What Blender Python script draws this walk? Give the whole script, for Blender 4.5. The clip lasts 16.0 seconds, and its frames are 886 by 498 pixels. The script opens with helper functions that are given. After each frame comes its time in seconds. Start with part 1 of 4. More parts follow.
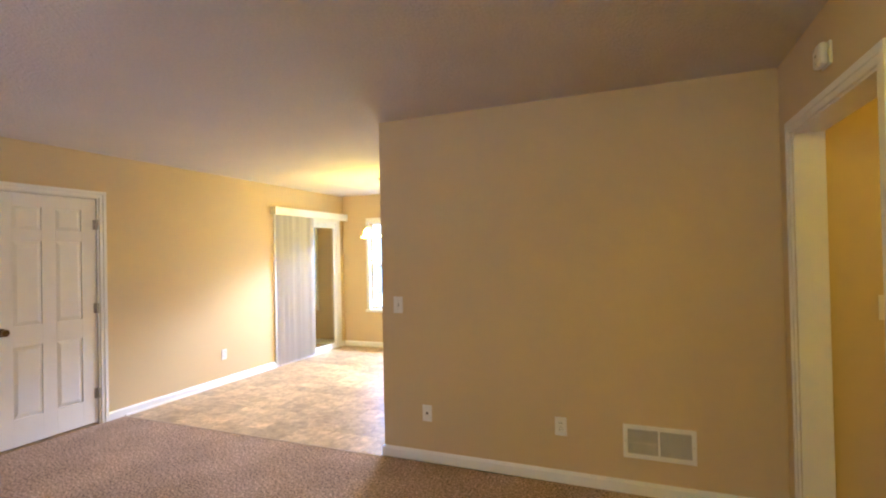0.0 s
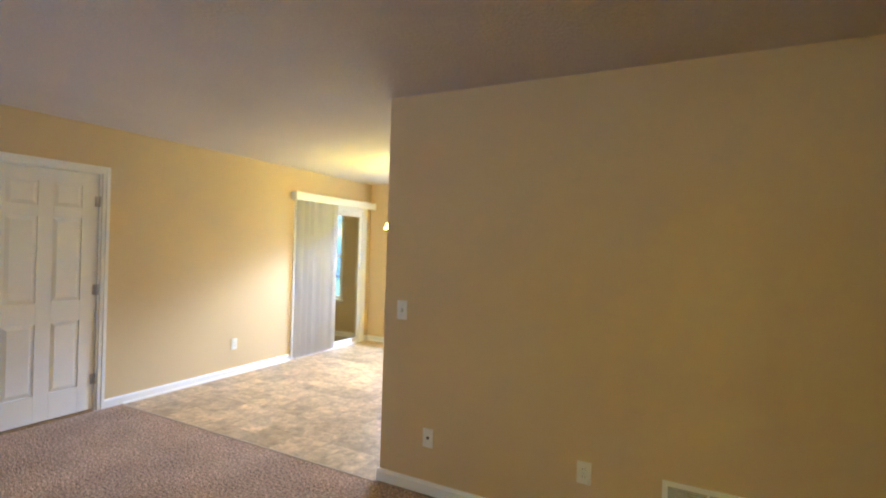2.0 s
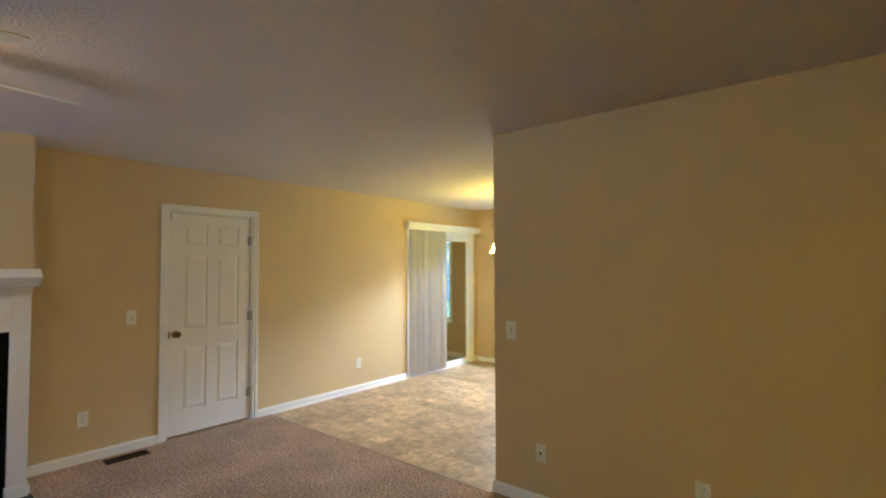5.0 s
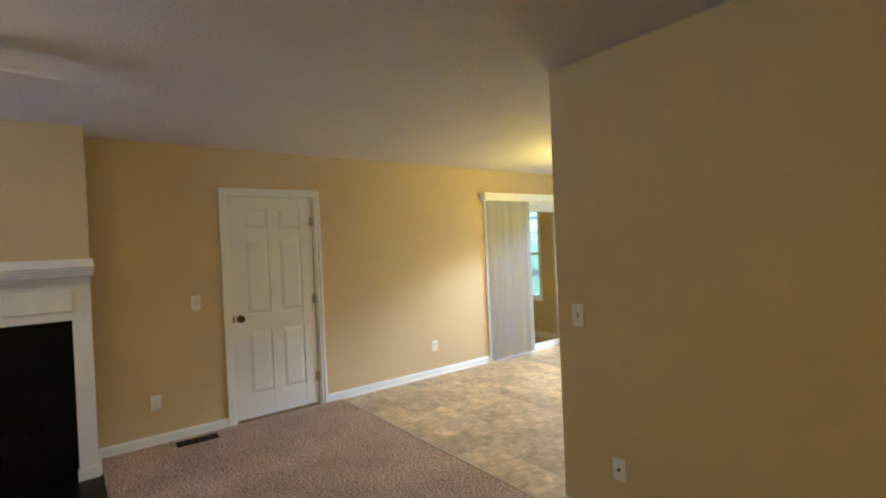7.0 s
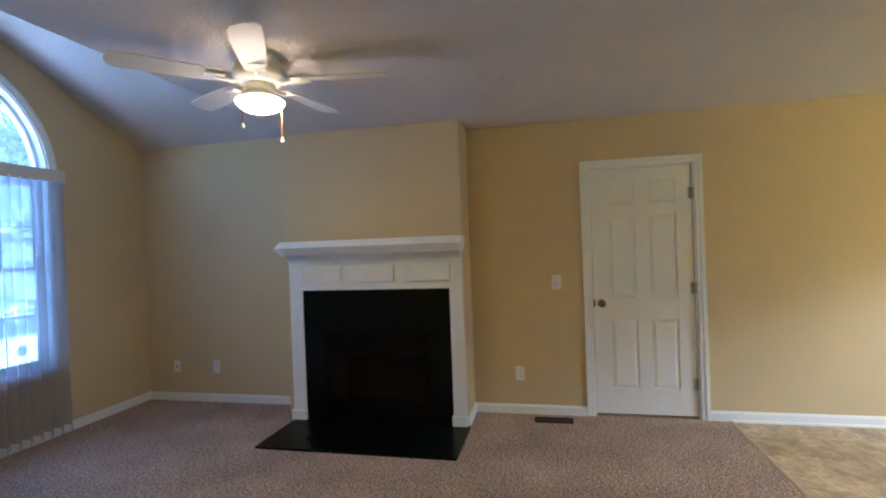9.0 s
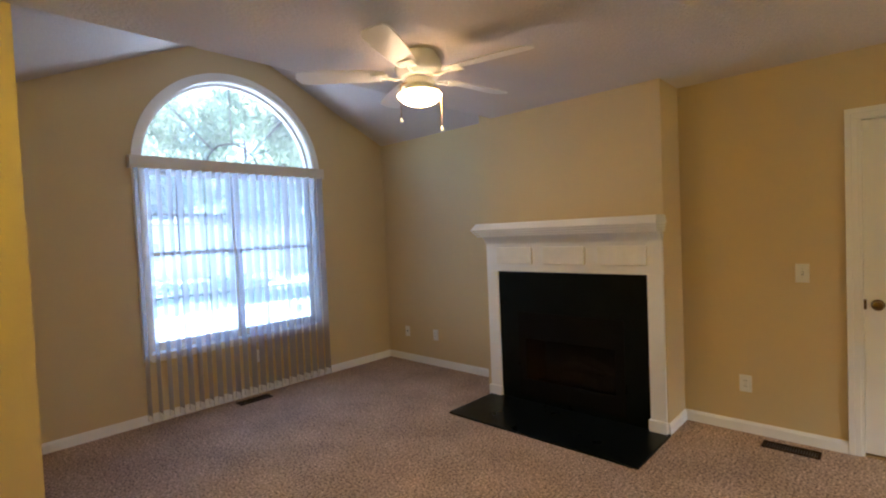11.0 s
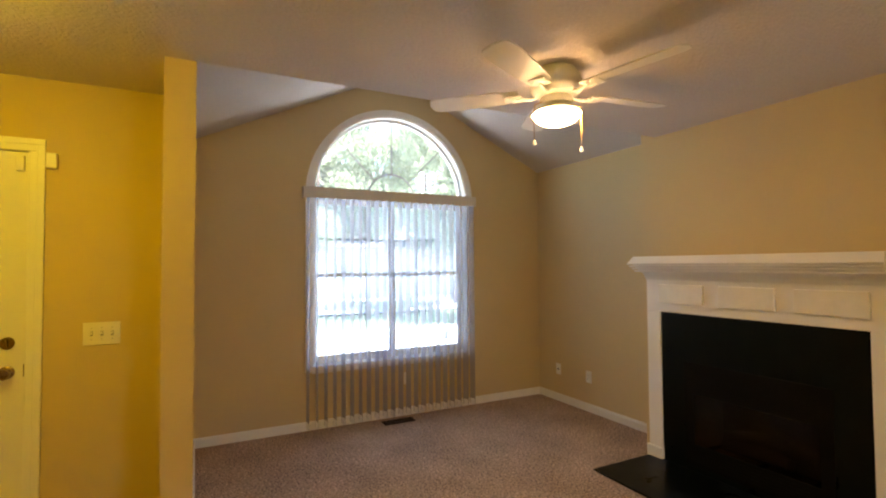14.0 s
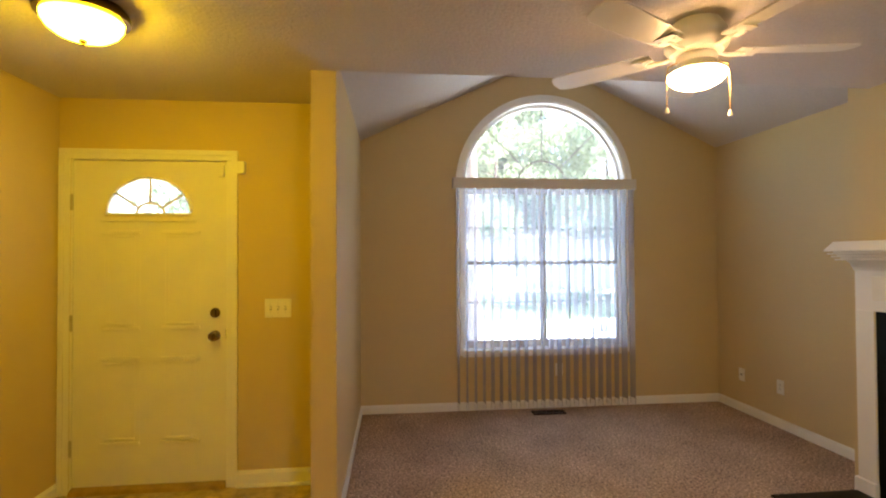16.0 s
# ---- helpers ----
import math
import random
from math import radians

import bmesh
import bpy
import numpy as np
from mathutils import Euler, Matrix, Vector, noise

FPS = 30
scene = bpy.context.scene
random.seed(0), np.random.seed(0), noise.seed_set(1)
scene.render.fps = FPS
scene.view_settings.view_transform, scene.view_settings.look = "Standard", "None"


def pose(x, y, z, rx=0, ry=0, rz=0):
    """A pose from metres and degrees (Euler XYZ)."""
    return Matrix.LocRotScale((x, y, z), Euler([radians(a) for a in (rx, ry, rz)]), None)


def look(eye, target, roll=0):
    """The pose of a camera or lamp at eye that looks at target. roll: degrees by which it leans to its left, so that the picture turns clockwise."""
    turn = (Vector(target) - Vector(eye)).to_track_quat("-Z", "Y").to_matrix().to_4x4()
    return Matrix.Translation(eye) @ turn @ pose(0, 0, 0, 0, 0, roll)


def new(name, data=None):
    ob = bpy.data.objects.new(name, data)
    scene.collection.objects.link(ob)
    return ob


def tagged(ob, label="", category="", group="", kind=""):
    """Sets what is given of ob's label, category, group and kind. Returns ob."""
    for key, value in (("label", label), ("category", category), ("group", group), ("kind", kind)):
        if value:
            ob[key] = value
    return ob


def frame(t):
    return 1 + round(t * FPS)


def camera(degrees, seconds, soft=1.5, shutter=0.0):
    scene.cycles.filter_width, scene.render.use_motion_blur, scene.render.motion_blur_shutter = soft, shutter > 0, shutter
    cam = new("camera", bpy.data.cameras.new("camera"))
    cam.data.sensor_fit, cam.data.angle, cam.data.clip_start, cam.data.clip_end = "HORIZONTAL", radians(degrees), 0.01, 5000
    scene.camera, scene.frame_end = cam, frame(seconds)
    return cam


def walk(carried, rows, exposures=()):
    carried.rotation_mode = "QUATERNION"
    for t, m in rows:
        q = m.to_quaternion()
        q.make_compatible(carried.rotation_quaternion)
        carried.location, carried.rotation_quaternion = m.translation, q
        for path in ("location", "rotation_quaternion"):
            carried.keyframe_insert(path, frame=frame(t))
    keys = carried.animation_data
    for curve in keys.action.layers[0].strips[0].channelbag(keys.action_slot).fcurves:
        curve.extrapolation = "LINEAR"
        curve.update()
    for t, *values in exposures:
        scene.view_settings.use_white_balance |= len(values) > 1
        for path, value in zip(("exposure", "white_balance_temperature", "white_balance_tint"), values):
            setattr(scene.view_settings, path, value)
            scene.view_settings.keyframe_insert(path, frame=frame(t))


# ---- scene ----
cam = camera(84.9, 16.0, soft=2.1)
# seconds, stops, white balance
EXPOSURES = [(0.0, 3.84, 4800, 22), (1.0, 3.78, 4600, 16), (2.0, 3.62, 4500, 14), (3.5, 3.33, 4750, 11), (7.0, 3.13, 4700, 8), (8.0, 3.10, 4600, 9), (8.5, 3.12, 4550, 7),
             (9.0, 3.15, 4450, 7), (9.5, 3.2, 4680, 10), (9.7, 3.21, 4780, 10), (11.8, 3.3, 6600, 12), (12.5, 3.3, 7300, 11), (16.0, 3.37, 7600, 12)]
PATH = [
    (0, (0.261, 0.041, 1.466), (-0.493, 1.894, 1.488), -1.2),
    (0.5, (0.324, 0.252, 1.517), (-0.195, 2.182, 1.597), -3.5),
    (1, (0.382, 0.429, 1.522), (-0.295, 2.311, 1.566), -1.1),
    (1.5, (0.347, 0.53, 1.509), (-0.333, 2.41, 1.484), -1.2),
    (2, (0.233, 0.583, 1.513), (-0.682, 2.362, 1.503), 1.9),
    (2.5, (0.254, 0.531, 1.52), (-0.964, 2.118, 1.534), -0.1),
    (3, (0.309, 0.493, 1.5), (-0.896, 2.088, 1.431), 0.7),
    (3.5, (0.215, 0.334, 1.533), (-1.017, 1.907, 1.629), -0.0),
    (5.8, (0.412, 0.473, 1.539), (-0.896, 1.987, 1.547), -1.3),
    (6, (0.38, 0.525, 1.524), (-0.925, 2.041, 1.508), -2.5),
    (6.5, (0.32, 0.806, 1.533), (-1.056, 2.257, 1.562), -0.4),
    (7, (0.253, 1.03, 1.517), (-1.332, 2.25, 1.499), -2.5),
    (7.5, (0.227, 1.284, 1.506), (-1.608, 2.08, 1.523), -1.2),
    (8, (0.134, 1.446, 1.489), (-1.818, 1.882, 1.452), -1.3),
    (8.5, (-0.024, 1.633, 1.482), (-2.024, 1.64, 1.47), -0.8),
    (9, (-0.137, 1.821, 1.447), (-2.089, 1.388, 1.436), -2.1),
    (9.5, (-0.227, 1.985, 1.468), (-2.056, 1.177, 1.406), -1.2),
    (11.8, (-0.526, 2.35, 1.459), (-1.883, 0.881, 1.424), -2.2),
    (12, (-0.526, 2.362, 1.453), (-1.855, 0.868, 1.423), -1.8),
    (12.5, (-0.526, 2.37, 1.449), (-1.702, 0.752, 1.459), -1.8),
    (13, (-0.535, 2.372, 1.455), (-1.638, 0.704, 1.483), -1.2),
    (13.5, (-0.623, 2.329, 1.461), (-1.65, 0.614, 1.51), -1.5),
    (14, (-0.772, 2.267, 1.475), (-1.684, 0.488, 1.541), -0.4),
    (14.5, (-0.915, 2.268, 1.476), (-1.707, 0.433, 1.537), -0.5),
    (15, (-1.036, 2.302, 1.473), (-1.697, 0.415, 1.539), 0.3),
    (15.5, (-1.084, 2.327, 1.469), (-1.581, 0.391, 1.532), -0.9),
    (16, (-1.076, 2.344, 1.446), (-1.279, 0.355, 1.48), -0.3),
]
walk(cam, [(t, look(eye, target, roll)) for t, eye, target, roll in PATH], EXPOSURES)

# ---- light: daylight through the windows; the lit lamps glow by their own glass ----
world = bpy.data.worlds.new("sky")
scene.world = world
world.use_nodes = True
wn = world.node_tree.nodes
sky = wn.new("ShaderNodeTexSky")
sky.sky_type, sky.sun_disc = "NISHITA", False
sky.sun_elevation, sky.sun_rotation = radians(48), radians(288)
sky.air_density, sky.dust_density, sky.ozone_density = 1.0, 1.0, 2.0
wn["Background"].inputs["Strength"].default_value = 0.15
world.node_tree.links.new(sky.outputs[0], wn["Background"].inputs["Color"])
sun = new("sun", bpy.data.lights.new("sun", "SUN"))
sun.data.energy, sun.data.angle, sun.data.color = 5.0, radians(0.6), (1.0, 0.97, 0.92)
sun.matrix_world = look((-22, 7, 26), (0, 0, 0))


# ---- materials ----
def mat(name, color, rough=0.6, metal=0.0, var=0.08, scale=6.0, mid=0.0, mid_scale=20.0, bump=0.0, bump_scale=60.0, fine=0.0, fine_scale=220.0, per_piece=0.0, coat=0.0, spec=0.5):
    """A surface with variation at two scales, fine relief, and, for pieces, a tint of their own."""
    m = bpy.data.materials.new(name)
    m.use_nodes = True
    nt = m.node_tree
    n, l = nt.nodes, nt.links
    b = n["Principled BSDF"]
    b.inputs["Roughness"].default_value, b.inputs["Metallic"].default_value = rough, metal
    b.inputs["Coat Weight"].default_value, b.inputs["Specular IOR Level"].default_value = coat, spec
    geo = n.new("ShaderNodeNewGeometry")
    big = n.new("ShaderNodeTexNoise")
    big.inputs["Scale"].default_value, big.inputs["Detail"].default_value = scale, 4
    where = geo.outputs["Position"]
    if per_piece:
        own = n.new("ShaderNodeObjectInfo")
        shift = n.new("ShaderNodeVectorMath")
        shift.operation = "MULTIPLY_ADD"
        shift.inputs[1].default_value = (37.0, 91.0, 53.0)
        l.new(own.outputs["Random"], shift.inputs[0])
        l.new(where, shift.inputs[2])
        where = shift.outputs[0]
    l.new(where, big.inputs["Vector"])
    small = n.new("ShaderNodeTexNoise")
    small.inputs["Scale"].default_value, small.inputs["Detail"].default_value = fine_scale, 3
    l.new(geo.outputs["Position"], small.inputs["Vector"])
    hsv = n.new("ShaderNodeHueSaturation")
    hsv.inputs["Color"].default_value = (*color, 1)

    def span(src, amount):
        r = n.new("ShaderNodeMapRange")
        r.inputs["From Min"].default_value, r.inputs["From Max"].default_value = 0.25, 0.75
        r.inputs["To Min"].default_value, r.inputs["To Max"].default_value = 1 - amount, 1 + amount
        l.new(src, r.inputs["Value"])
        return r.outputs[0]

    def times(a, c):
        k = n.new("ShaderNodeMath")
        k.operation = "MULTIPLY"
        l.new(a, k.inputs[0]), l.new(c, k.inputs[1])
        return k.outputs[0]

    value = times(span(big.outputs["Fac"], var), span(small.outputs["Fac"], fine))
    if mid:
        mt = n.new("ShaderNodeTexNoise")
        mt.inputs["Scale"].default_value, mt.inputs["Detail"].default_value, mt.inputs["Distortion"].default_value = mid_scale, 3, 0.8
        l.new(where, mt.inputs["Vector"])
        value = times(value, span(mt.outputs["Fac"], mid))
    if per_piece:
        info = n.new("ShaderNodeObjectInfo")
        r = n.new("ShaderNodeMapRange")
        r.inputs["To Min"].default_value, r.inputs["To Max"].default_value = 1 - per_piece, 1 + per_piece
        l.new(info.outputs["Random"], r.inputs["Value"])
        value = times(value, r.outputs[0])
    l.new(value, hsv.inputs["Value"])
    l.new(hsv.outputs[0], b.inputs["Base Color"])
    rr = n.new("ShaderNodeMapRange")
    rr.inputs["To Min"].default_value, rr.inputs["To Max"].default_value = max(0.02, rough - 0.08), min(1, rough + 0.08)
    l.new(big.outputs["Fac"], rr.inputs["Value"])
    l.new(rr.outputs[0], b.inputs["Roughness"])
    if bump:
        bt = n.new("ShaderNodeTexNoise")
        bt.inputs["Scale"].default_value, bt.inputs["Detail"].default_value = bump_scale, 5
        l.new(geo.outputs["Position"], bt.inputs["Vector"])
        bp = n.new("ShaderNodeBump")
        bp.inputs["Strength"].default_value, bp.inputs["Distance"].default_value = bump, 0.01
        l.new(bt.outputs["Fac"], bp.inputs["Height"])
        l.new(bp.outputs[0], b.inputs["Normal"])
    return m


def glow(name, color, strength):
    m = bpy.data.materials.new(name)
    m.use_nodes = True
    b = m.node_tree.nodes["Principled BSDF"]
    b.inputs["Base Color"].default_value = (0.85, 0.83, 0.78, 1)
    b.inputs["Roughness"].default_value = 0.25
    b.inputs["Emission Color"].default_value = (*color, 1)
    b.inputs["Emission Strength"].default_value = strength
    return m


def glass(name, tint, mirror=0.0, share=1.0, veil=0.0, tone=(0.90, 0.92, 0.92)):
    """Thin window glass: clear, with the reflection of its two faces and a veil that scatters daylight, in place of
    glare.
    """
    m = bpy.data.materials.new(name)
    m.use_nodes = True
    n, l = m.node_tree.nodes, m.node_tree.links
    n.remove(n["Principled BSDF"])
    clear = n.new("ShaderNodeBsdfTransparent")
    clear.inputs["Color"].default_value = (*tint, 1)
    gloss = n.new("ShaderNodeBsdfGlossy")
    gloss.inputs["Roughness"].default_value = 0.01
    gloss.inputs["Color"].default_value = (*tone, 1)
    facing = n.new("ShaderNodeLayerWeight")
    facing.inputs["Blend"].default_value = 0.5
    steep = n.new("ShaderNodeMath")
    steep.operation = "POWER"
    steep.inputs[1].default_value = 5.0
    l.new(facing.outputs["Facing"], steep.inputs[0])
    fres = n.new("ShaderNodeMath")
    fres.operation = "MULTIPLY_ADD"
    fres.inputs[1].default_value, fres.inputs[2].default_value = 0.96, 0.04
    l.new(steep.outputs[0], fres.inputs[0])
    add = n.new("ShaderNodeMath")
    add.operation, add.use_clamp = "MULTIPLY_ADD", True
    add.inputs[1].default_value, add.inputs[2].default_value = share, mirror
    mix = n.new("ShaderNodeMixShader")
    l.new(fres.outputs[0], add.inputs[0])
    l.new(add.outputs[0], mix.inputs[0])
    l.new(clear.outputs[0], mix.inputs[1])
    l.new(gloss.outputs[0], mix.inputs[2])
    haze = n.new("ShaderNodeBsdfTranslucent")
    haze.inputs["Color"].default_value = (0.86, 0.90, 0.95, 1)
    veiled = n.new("ShaderNodeMixShader")
    veiled.inputs[0].default_value = veil
    l.new(mix.outputs[0], veiled.inputs[1]), l.new(haze.outputs[0], veiled.inputs[2])
    l.new(veiled.outputs[0], n["Material Output"].inputs["Surface"])
    return m


def leafy(m):
    """Lets part of the daylight through the leaves of material m."""
    n, l = m.node_tree.nodes, m.node_tree.links
    b = n["Principled BSDF"]
    tr, mix = n.new("ShaderNodeBsdfTranslucent"), n.new("ShaderNodeMixShader")
    src = b.inputs["Base Color"].links[0].from_socket
    l.new(src, tr.inputs["Color"])
    mix.inputs[0].default_value = 0.72
    l.new(b.outputs[0], mix.inputs[1]), l.new(tr.outputs[0], mix.inputs[2])
    l.new(mix.outputs[0], n["Material Output"].inputs["Surface"])
    return m


def sheer(name, color, through_share, clear_share):
    """Thin woven vane: part scatters back, part scatters through, part is open weave."""
    m = bpy.data.materials.new(name)
    m.use_nodes = True
    n, l = m.node_tree.nodes, m.node_tree.links
    n.remove(n["Principled BSDF"])
    d, tr, cl = n.new("ShaderNodeBsdfDiffuse"), n.new("ShaderNodeBsdfTranslucent"), n.new("ShaderNodeBsdfTransparent")
    wave = n.new("ShaderNodeTexNoise")
    geo = n.new("ShaderNodeNewGeometry")
    wave.inputs["Scale"].default_value = 140
    l.new(geo.outputs["Position"], wave.inputs["Vector"])
    ramp = n.new("ShaderNodeMixRGB")
    ramp.inputs[1].default_value = (*[c * 0.92 for c in color], 1)
    ramp.inputs[2].default_value = (*color, 1)
    l.new(wave.outputs["Fac"], ramp.inputs[0])
    l.new(ramp.outputs[0], d.inputs["Color"])
    l.new(ramp.outputs[0], tr.inputs["Color"])
    a, c = n.new("ShaderNodeMixShader"), n.new("ShaderNodeMixShader")
    a.inputs[0].default_value, c.inputs[0].default_value = through_share, clear_share
    l.new(d.outputs[0], a.inputs[1]), l.new(tr.outputs[0], a.inputs[2])
    l.new(a.outputs[0], c.inputs[1]), l.new(cl.outputs[0], c.inputs[2])
    l.new(c.outputs[0], n["Material Output"].inputs["Surface"])
    return m


PAINT = mat("wall_paint", (0.605, 0.474, 0.258), 0.62, var=0.025, scale=1.6, bump=0.12, bump_scale=130, fine=0.012, spec=0.3)
CEIL = mat("ceiling_texture", (0.61, 0.56, 0.52), 0.9, var=0.03, scale=2.0, bump=0.7, bump_scale=70, fine=0.05, fine_scale=60, spec=0.2)
WHITE = mat("white_trim_paint", (0.80, 0.79, 0.76), 0.35, var=0.03, scale=4, bump=0.03, bump_scale=40)
DOORW = mat("white_door_paint", (0.78, 0.76, 0.72), 0.32, var=0.03, scale=5, bump=0.06, bump_scale=90)
VINYLW = mat("white_vinyl", (0.80, 0.81, 0.83), 0.3, var=0.02, scale=8)
PLASTIC = mat("white_plastic", (0.78, 0.77, 0.73), 0.3, var=0.02, scale=20)
IVORY = mat("ivory_plastic", (0.80, 0.77, 0.67), 0.35, var=0.03, scale=20)
DARKP = mat("dark_plastic", (0.02, 0.02, 0.022), 0.3, var=0.1, scale=30)
GREYP = mat("grey_plastic", (0.30, 0.31, 0.29), 0.4, var=0.06, scale=30)
BLACK = mat("black_slate", (0.003, 0.0045, 0.005), 0.3, spec=0.12, var=0.25, scale=7, bump=0.05, bump_scale=30, fine=0.2)
FIREBLACK = mat("firebox_black", (0.005, 0.004, 0.0035), 0.7, spec=0.07, var=0.4, scale=5, bump=0.3, bump_scale=40)
BRICKM = mat("firebrick", (0.018, 0.009, 0.006), 0.85, var=0.25, scale=9, bump=0.4, bump_scale=50, per_piece=0.3)
LOGM = mat("ceramic_log", (0.07, 0.045, 0.03), 0.9, var=0.5, scale=18, bump=0.8, bump_scale=40)
# grille slats, greyer than their white frame
SLATM = mat("grey_tan_enamel", (0.50, 0.47, 0.43), 0.45, var=0.12, scale=18)
BRONZE = mat("dark_bronze", (0.06, 0.035, 0.02), 0.35, 0.9, var=0.2, scale=20)
NICKEL = mat("aged_nickel", (0.24, 0.18, 0.12), 0.25, 1.0, var=0.15, scale=30)
BRASS = mat("polished_brass", (0.72, 0.50, 0.20), 0.22, 1.0, var=0.1, scale=25)
HINGE = mat("hinge_steel", (0.46, 0.44, 0.40), 0.42, 0.5, var=0.12, scale=30)
REGISTER = mat("brown_register", (0.034, 0.019, 0.012), 0.75, 0.0, var=0.2, scale=30, spec=0.12)
CARPET = mat("carpet_pile", (0.40, 0.288, 0.208), 0.97, var=0.2, scale=2.6, mid=0.38, mid_scale=58, bump=1.0, bump_scale=85, fine=0.92, fine_scale=74, spec=0.1)
VINYLF = mat("stone_print_vinyl", (0.45, 0.335, 0.19), 0.42, var=0.34, scale=8, mid=0.34, mid_scale=17, bump=0.05, bump_scale=60, fine=0.08, fine_scale=55, per_piece=0.2)
FANW = mat("fan_white", (0.74, 0.72, 0.66), 0.4, var=0.03, scale=10)
FRIEZEP = mat("cream_panel_paint", (0.78, 0.755, 0.68), 0.4, var=0.05, scale=14)
WOODT = mat("oak_threshold", (0.34, 0.22, 0.09), 0.4, var=0.3, scale=14, bump=0.1)
STRIP = mat("tan_metal_strip", (0.42, 0.33, 0.24), 0.5, 0.1, var=0.1, scale=30)
# toned below white: the valance's backlit shade is in this colour
VALANCE = mat("shaded_valance_pvc", (0.62, 0.58, 0.52), 0.45, var=0.04, scale=6, bump=0.04, bump_scale=80)
MUNTIN = mat("grille_grey", (0.20, 0.20, 0.22), 0.4, var=0.04, scale=20)
GRASS = mat("lawn", (0.16, 0.20, 0.07), 0.95, var=0.3, scale=0.8, bump=0.6, bump_scale=30, fine=0.3, fine_scale=25)
CONCRETE = mat("pale_concrete", (0.62, 0.61, 0.59), 0.85, var=0.12, scale=1.2, bump=0.15, bump_scale=30, fine=0.06)
SIDING = mat("white_siding", (0.62, 0.615, 0.60), 0.55, var=0.04, scale=2)
SHINGLE = mat("roof_shingle", (0.22, 0.19, 0.17), 0.9, var=0.2, scale=3, fine=0.2, fine_scale=20)
LEAF = leafy(mat("leaves", (0.36, 0.42, 0.27), 0.6, var=0.3, scale=1.4, fine=0.25, fine_scale=9))
HEDGE = leafy(mat("hedge_leaves", (0.26, 0.32, 0.19), 0.6, var=0.4, scale=3, fine=0.3, fine_scale=12))
BARK = mat("bark", (0.12, 0.075, 0.06), 0.9, var=0.3, scale=5, bump=0.8, bump_scale=18)
DARKBOX = mat("dark_box_boards", (0.10, 0.085, 0.06), 0.8, var=0.2, scale=4)
# pale haze in these panes stands in for glare
GLASS = glass("window_glass", (0.75, 0.85, 1.0), veil=0.09)
SLIDEGLASS = glass("slider_glass", (0.50, 0.52, 0.46), 0.33, tone=(0.96, 0.92, 0.74))
FIREGLASS = glass("firebox_glass", (0.30, 0.26, 0.23), 0.0, 0.45)
SHEER = sheer("sheer_vane", (0.52, 0.51, 0.53), 0.78, 0.34)
VANE = sheer("pvc_vane", (0.64, 0.645, 0.72), 0.25, 0.0)
FANBULB = glow("lit_frosted_glass", (1.0, 0.63, 0.33), 6.7)
ENTRYBULB = glow("lit_alabaster_glass", (1.0, 0.72, 0.03), 8.0)
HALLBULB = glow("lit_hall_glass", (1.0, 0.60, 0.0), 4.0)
DININGBULB = glow("lit_bell_glass", (1.0, 0.63, 0.04), 13.0)


# ---- builders ----
def add_box(bm, x0, y0, z0, x1, y1, z1, bevel=0.0):
    v = [bm.verts.new((x, y, z)) for x in (min(x0, x1), max(x0, x1)) for y in (min(y0, y1), max(y0, y1)) for z in (min(z0, z1), max(z0, z1))]
    f = [bm.faces.new([v[i] for i in q]) for q in ((0, 1, 3, 2), (4, 6, 7, 5), (0, 4, 5, 1), (2, 3, 7, 6), (0, 2, 6, 4), (1, 5, 7, 3))]
    if bevel:
        e = list({e for q in f for e in q.edges})
        bmesh.ops.bevel(bm, geom=e, offset=bevel, segments=2, affect="EDGES", profile=0.5)
    return bm


def box(x0, y0, z0, x1, y1, z1, bevel=0.0):
    return add_box(bmesh.new(), x0, y0, z0, x1, y1, z1, bevel)


def boxes(*rows, bevel=0.0):
    bm = bmesh.new()
    for r in rows:
        add_box(bm, *r, bevel=bevel)
    return bm


def lathe(profile, segments=32, m=None):
    """A turned solid: (radius, height) pairs round z, moved by m."""
    bm = bmesh.new()
    rings = []
    for r, z in profile:
        if r < 1e-5:
            rings.append([bm.verts.new((0, 0, z))])
        else:
            rings.append([bm.verts.new((r * math.cos(a), r * math.sin(a), z)) for a in (2 * math.pi * i / segments for i in range(segments))])
    for a, b in zip(rings, rings[1:]):
        for i in range(segments):
            j = (i + 1) % segments
            if len(a) == 1 and len(b) == 1:
                continue
            if len(a) == 1:
                bm.faces.new((a[0], b[j], b[i]))
            elif len(b) == 1:
                bm.faces.new((a[i], a[j], b[0]))
            else:
                bm.faces.new((a[i], a[j], b[j], b[i]))
    bmesh.ops.recalc_face_normals(bm, faces=bm.faces)
    if m:
        bm.transform(m)
    return bm


def extrude(points, axis, lo, hi, bevel=0.0):
    """A flat outline (two coordinates) pulled along the third axis."""
    bm = bmesh.new()

    def place(p, k):
        return {"x": (k, p[0], p[1]), "y": (p[0], k, p[1]), "z": (p[0], p[1], k)}[axis]

    a = [bm.verts.new(place(p, lo)) for p in points]
    b = [bm.verts.new(place(p, hi)) for p in points]
    bm.faces.new(a), bm.faces.new(list(reversed(b)))
    for i in range(len(points)):
        j = (i + 1) % len(points)
        bm.faces.new((a[i], b[i], b[j], a[j]))
    bmesh.ops.recalc_face_normals(bm, faces=bm.faces)
    if bevel:
        bmesh.ops.bevel(bm, geom=list(bm.edges), offset=bevel, segments=2, affect="EDGES", profile=0.5)
    return bm


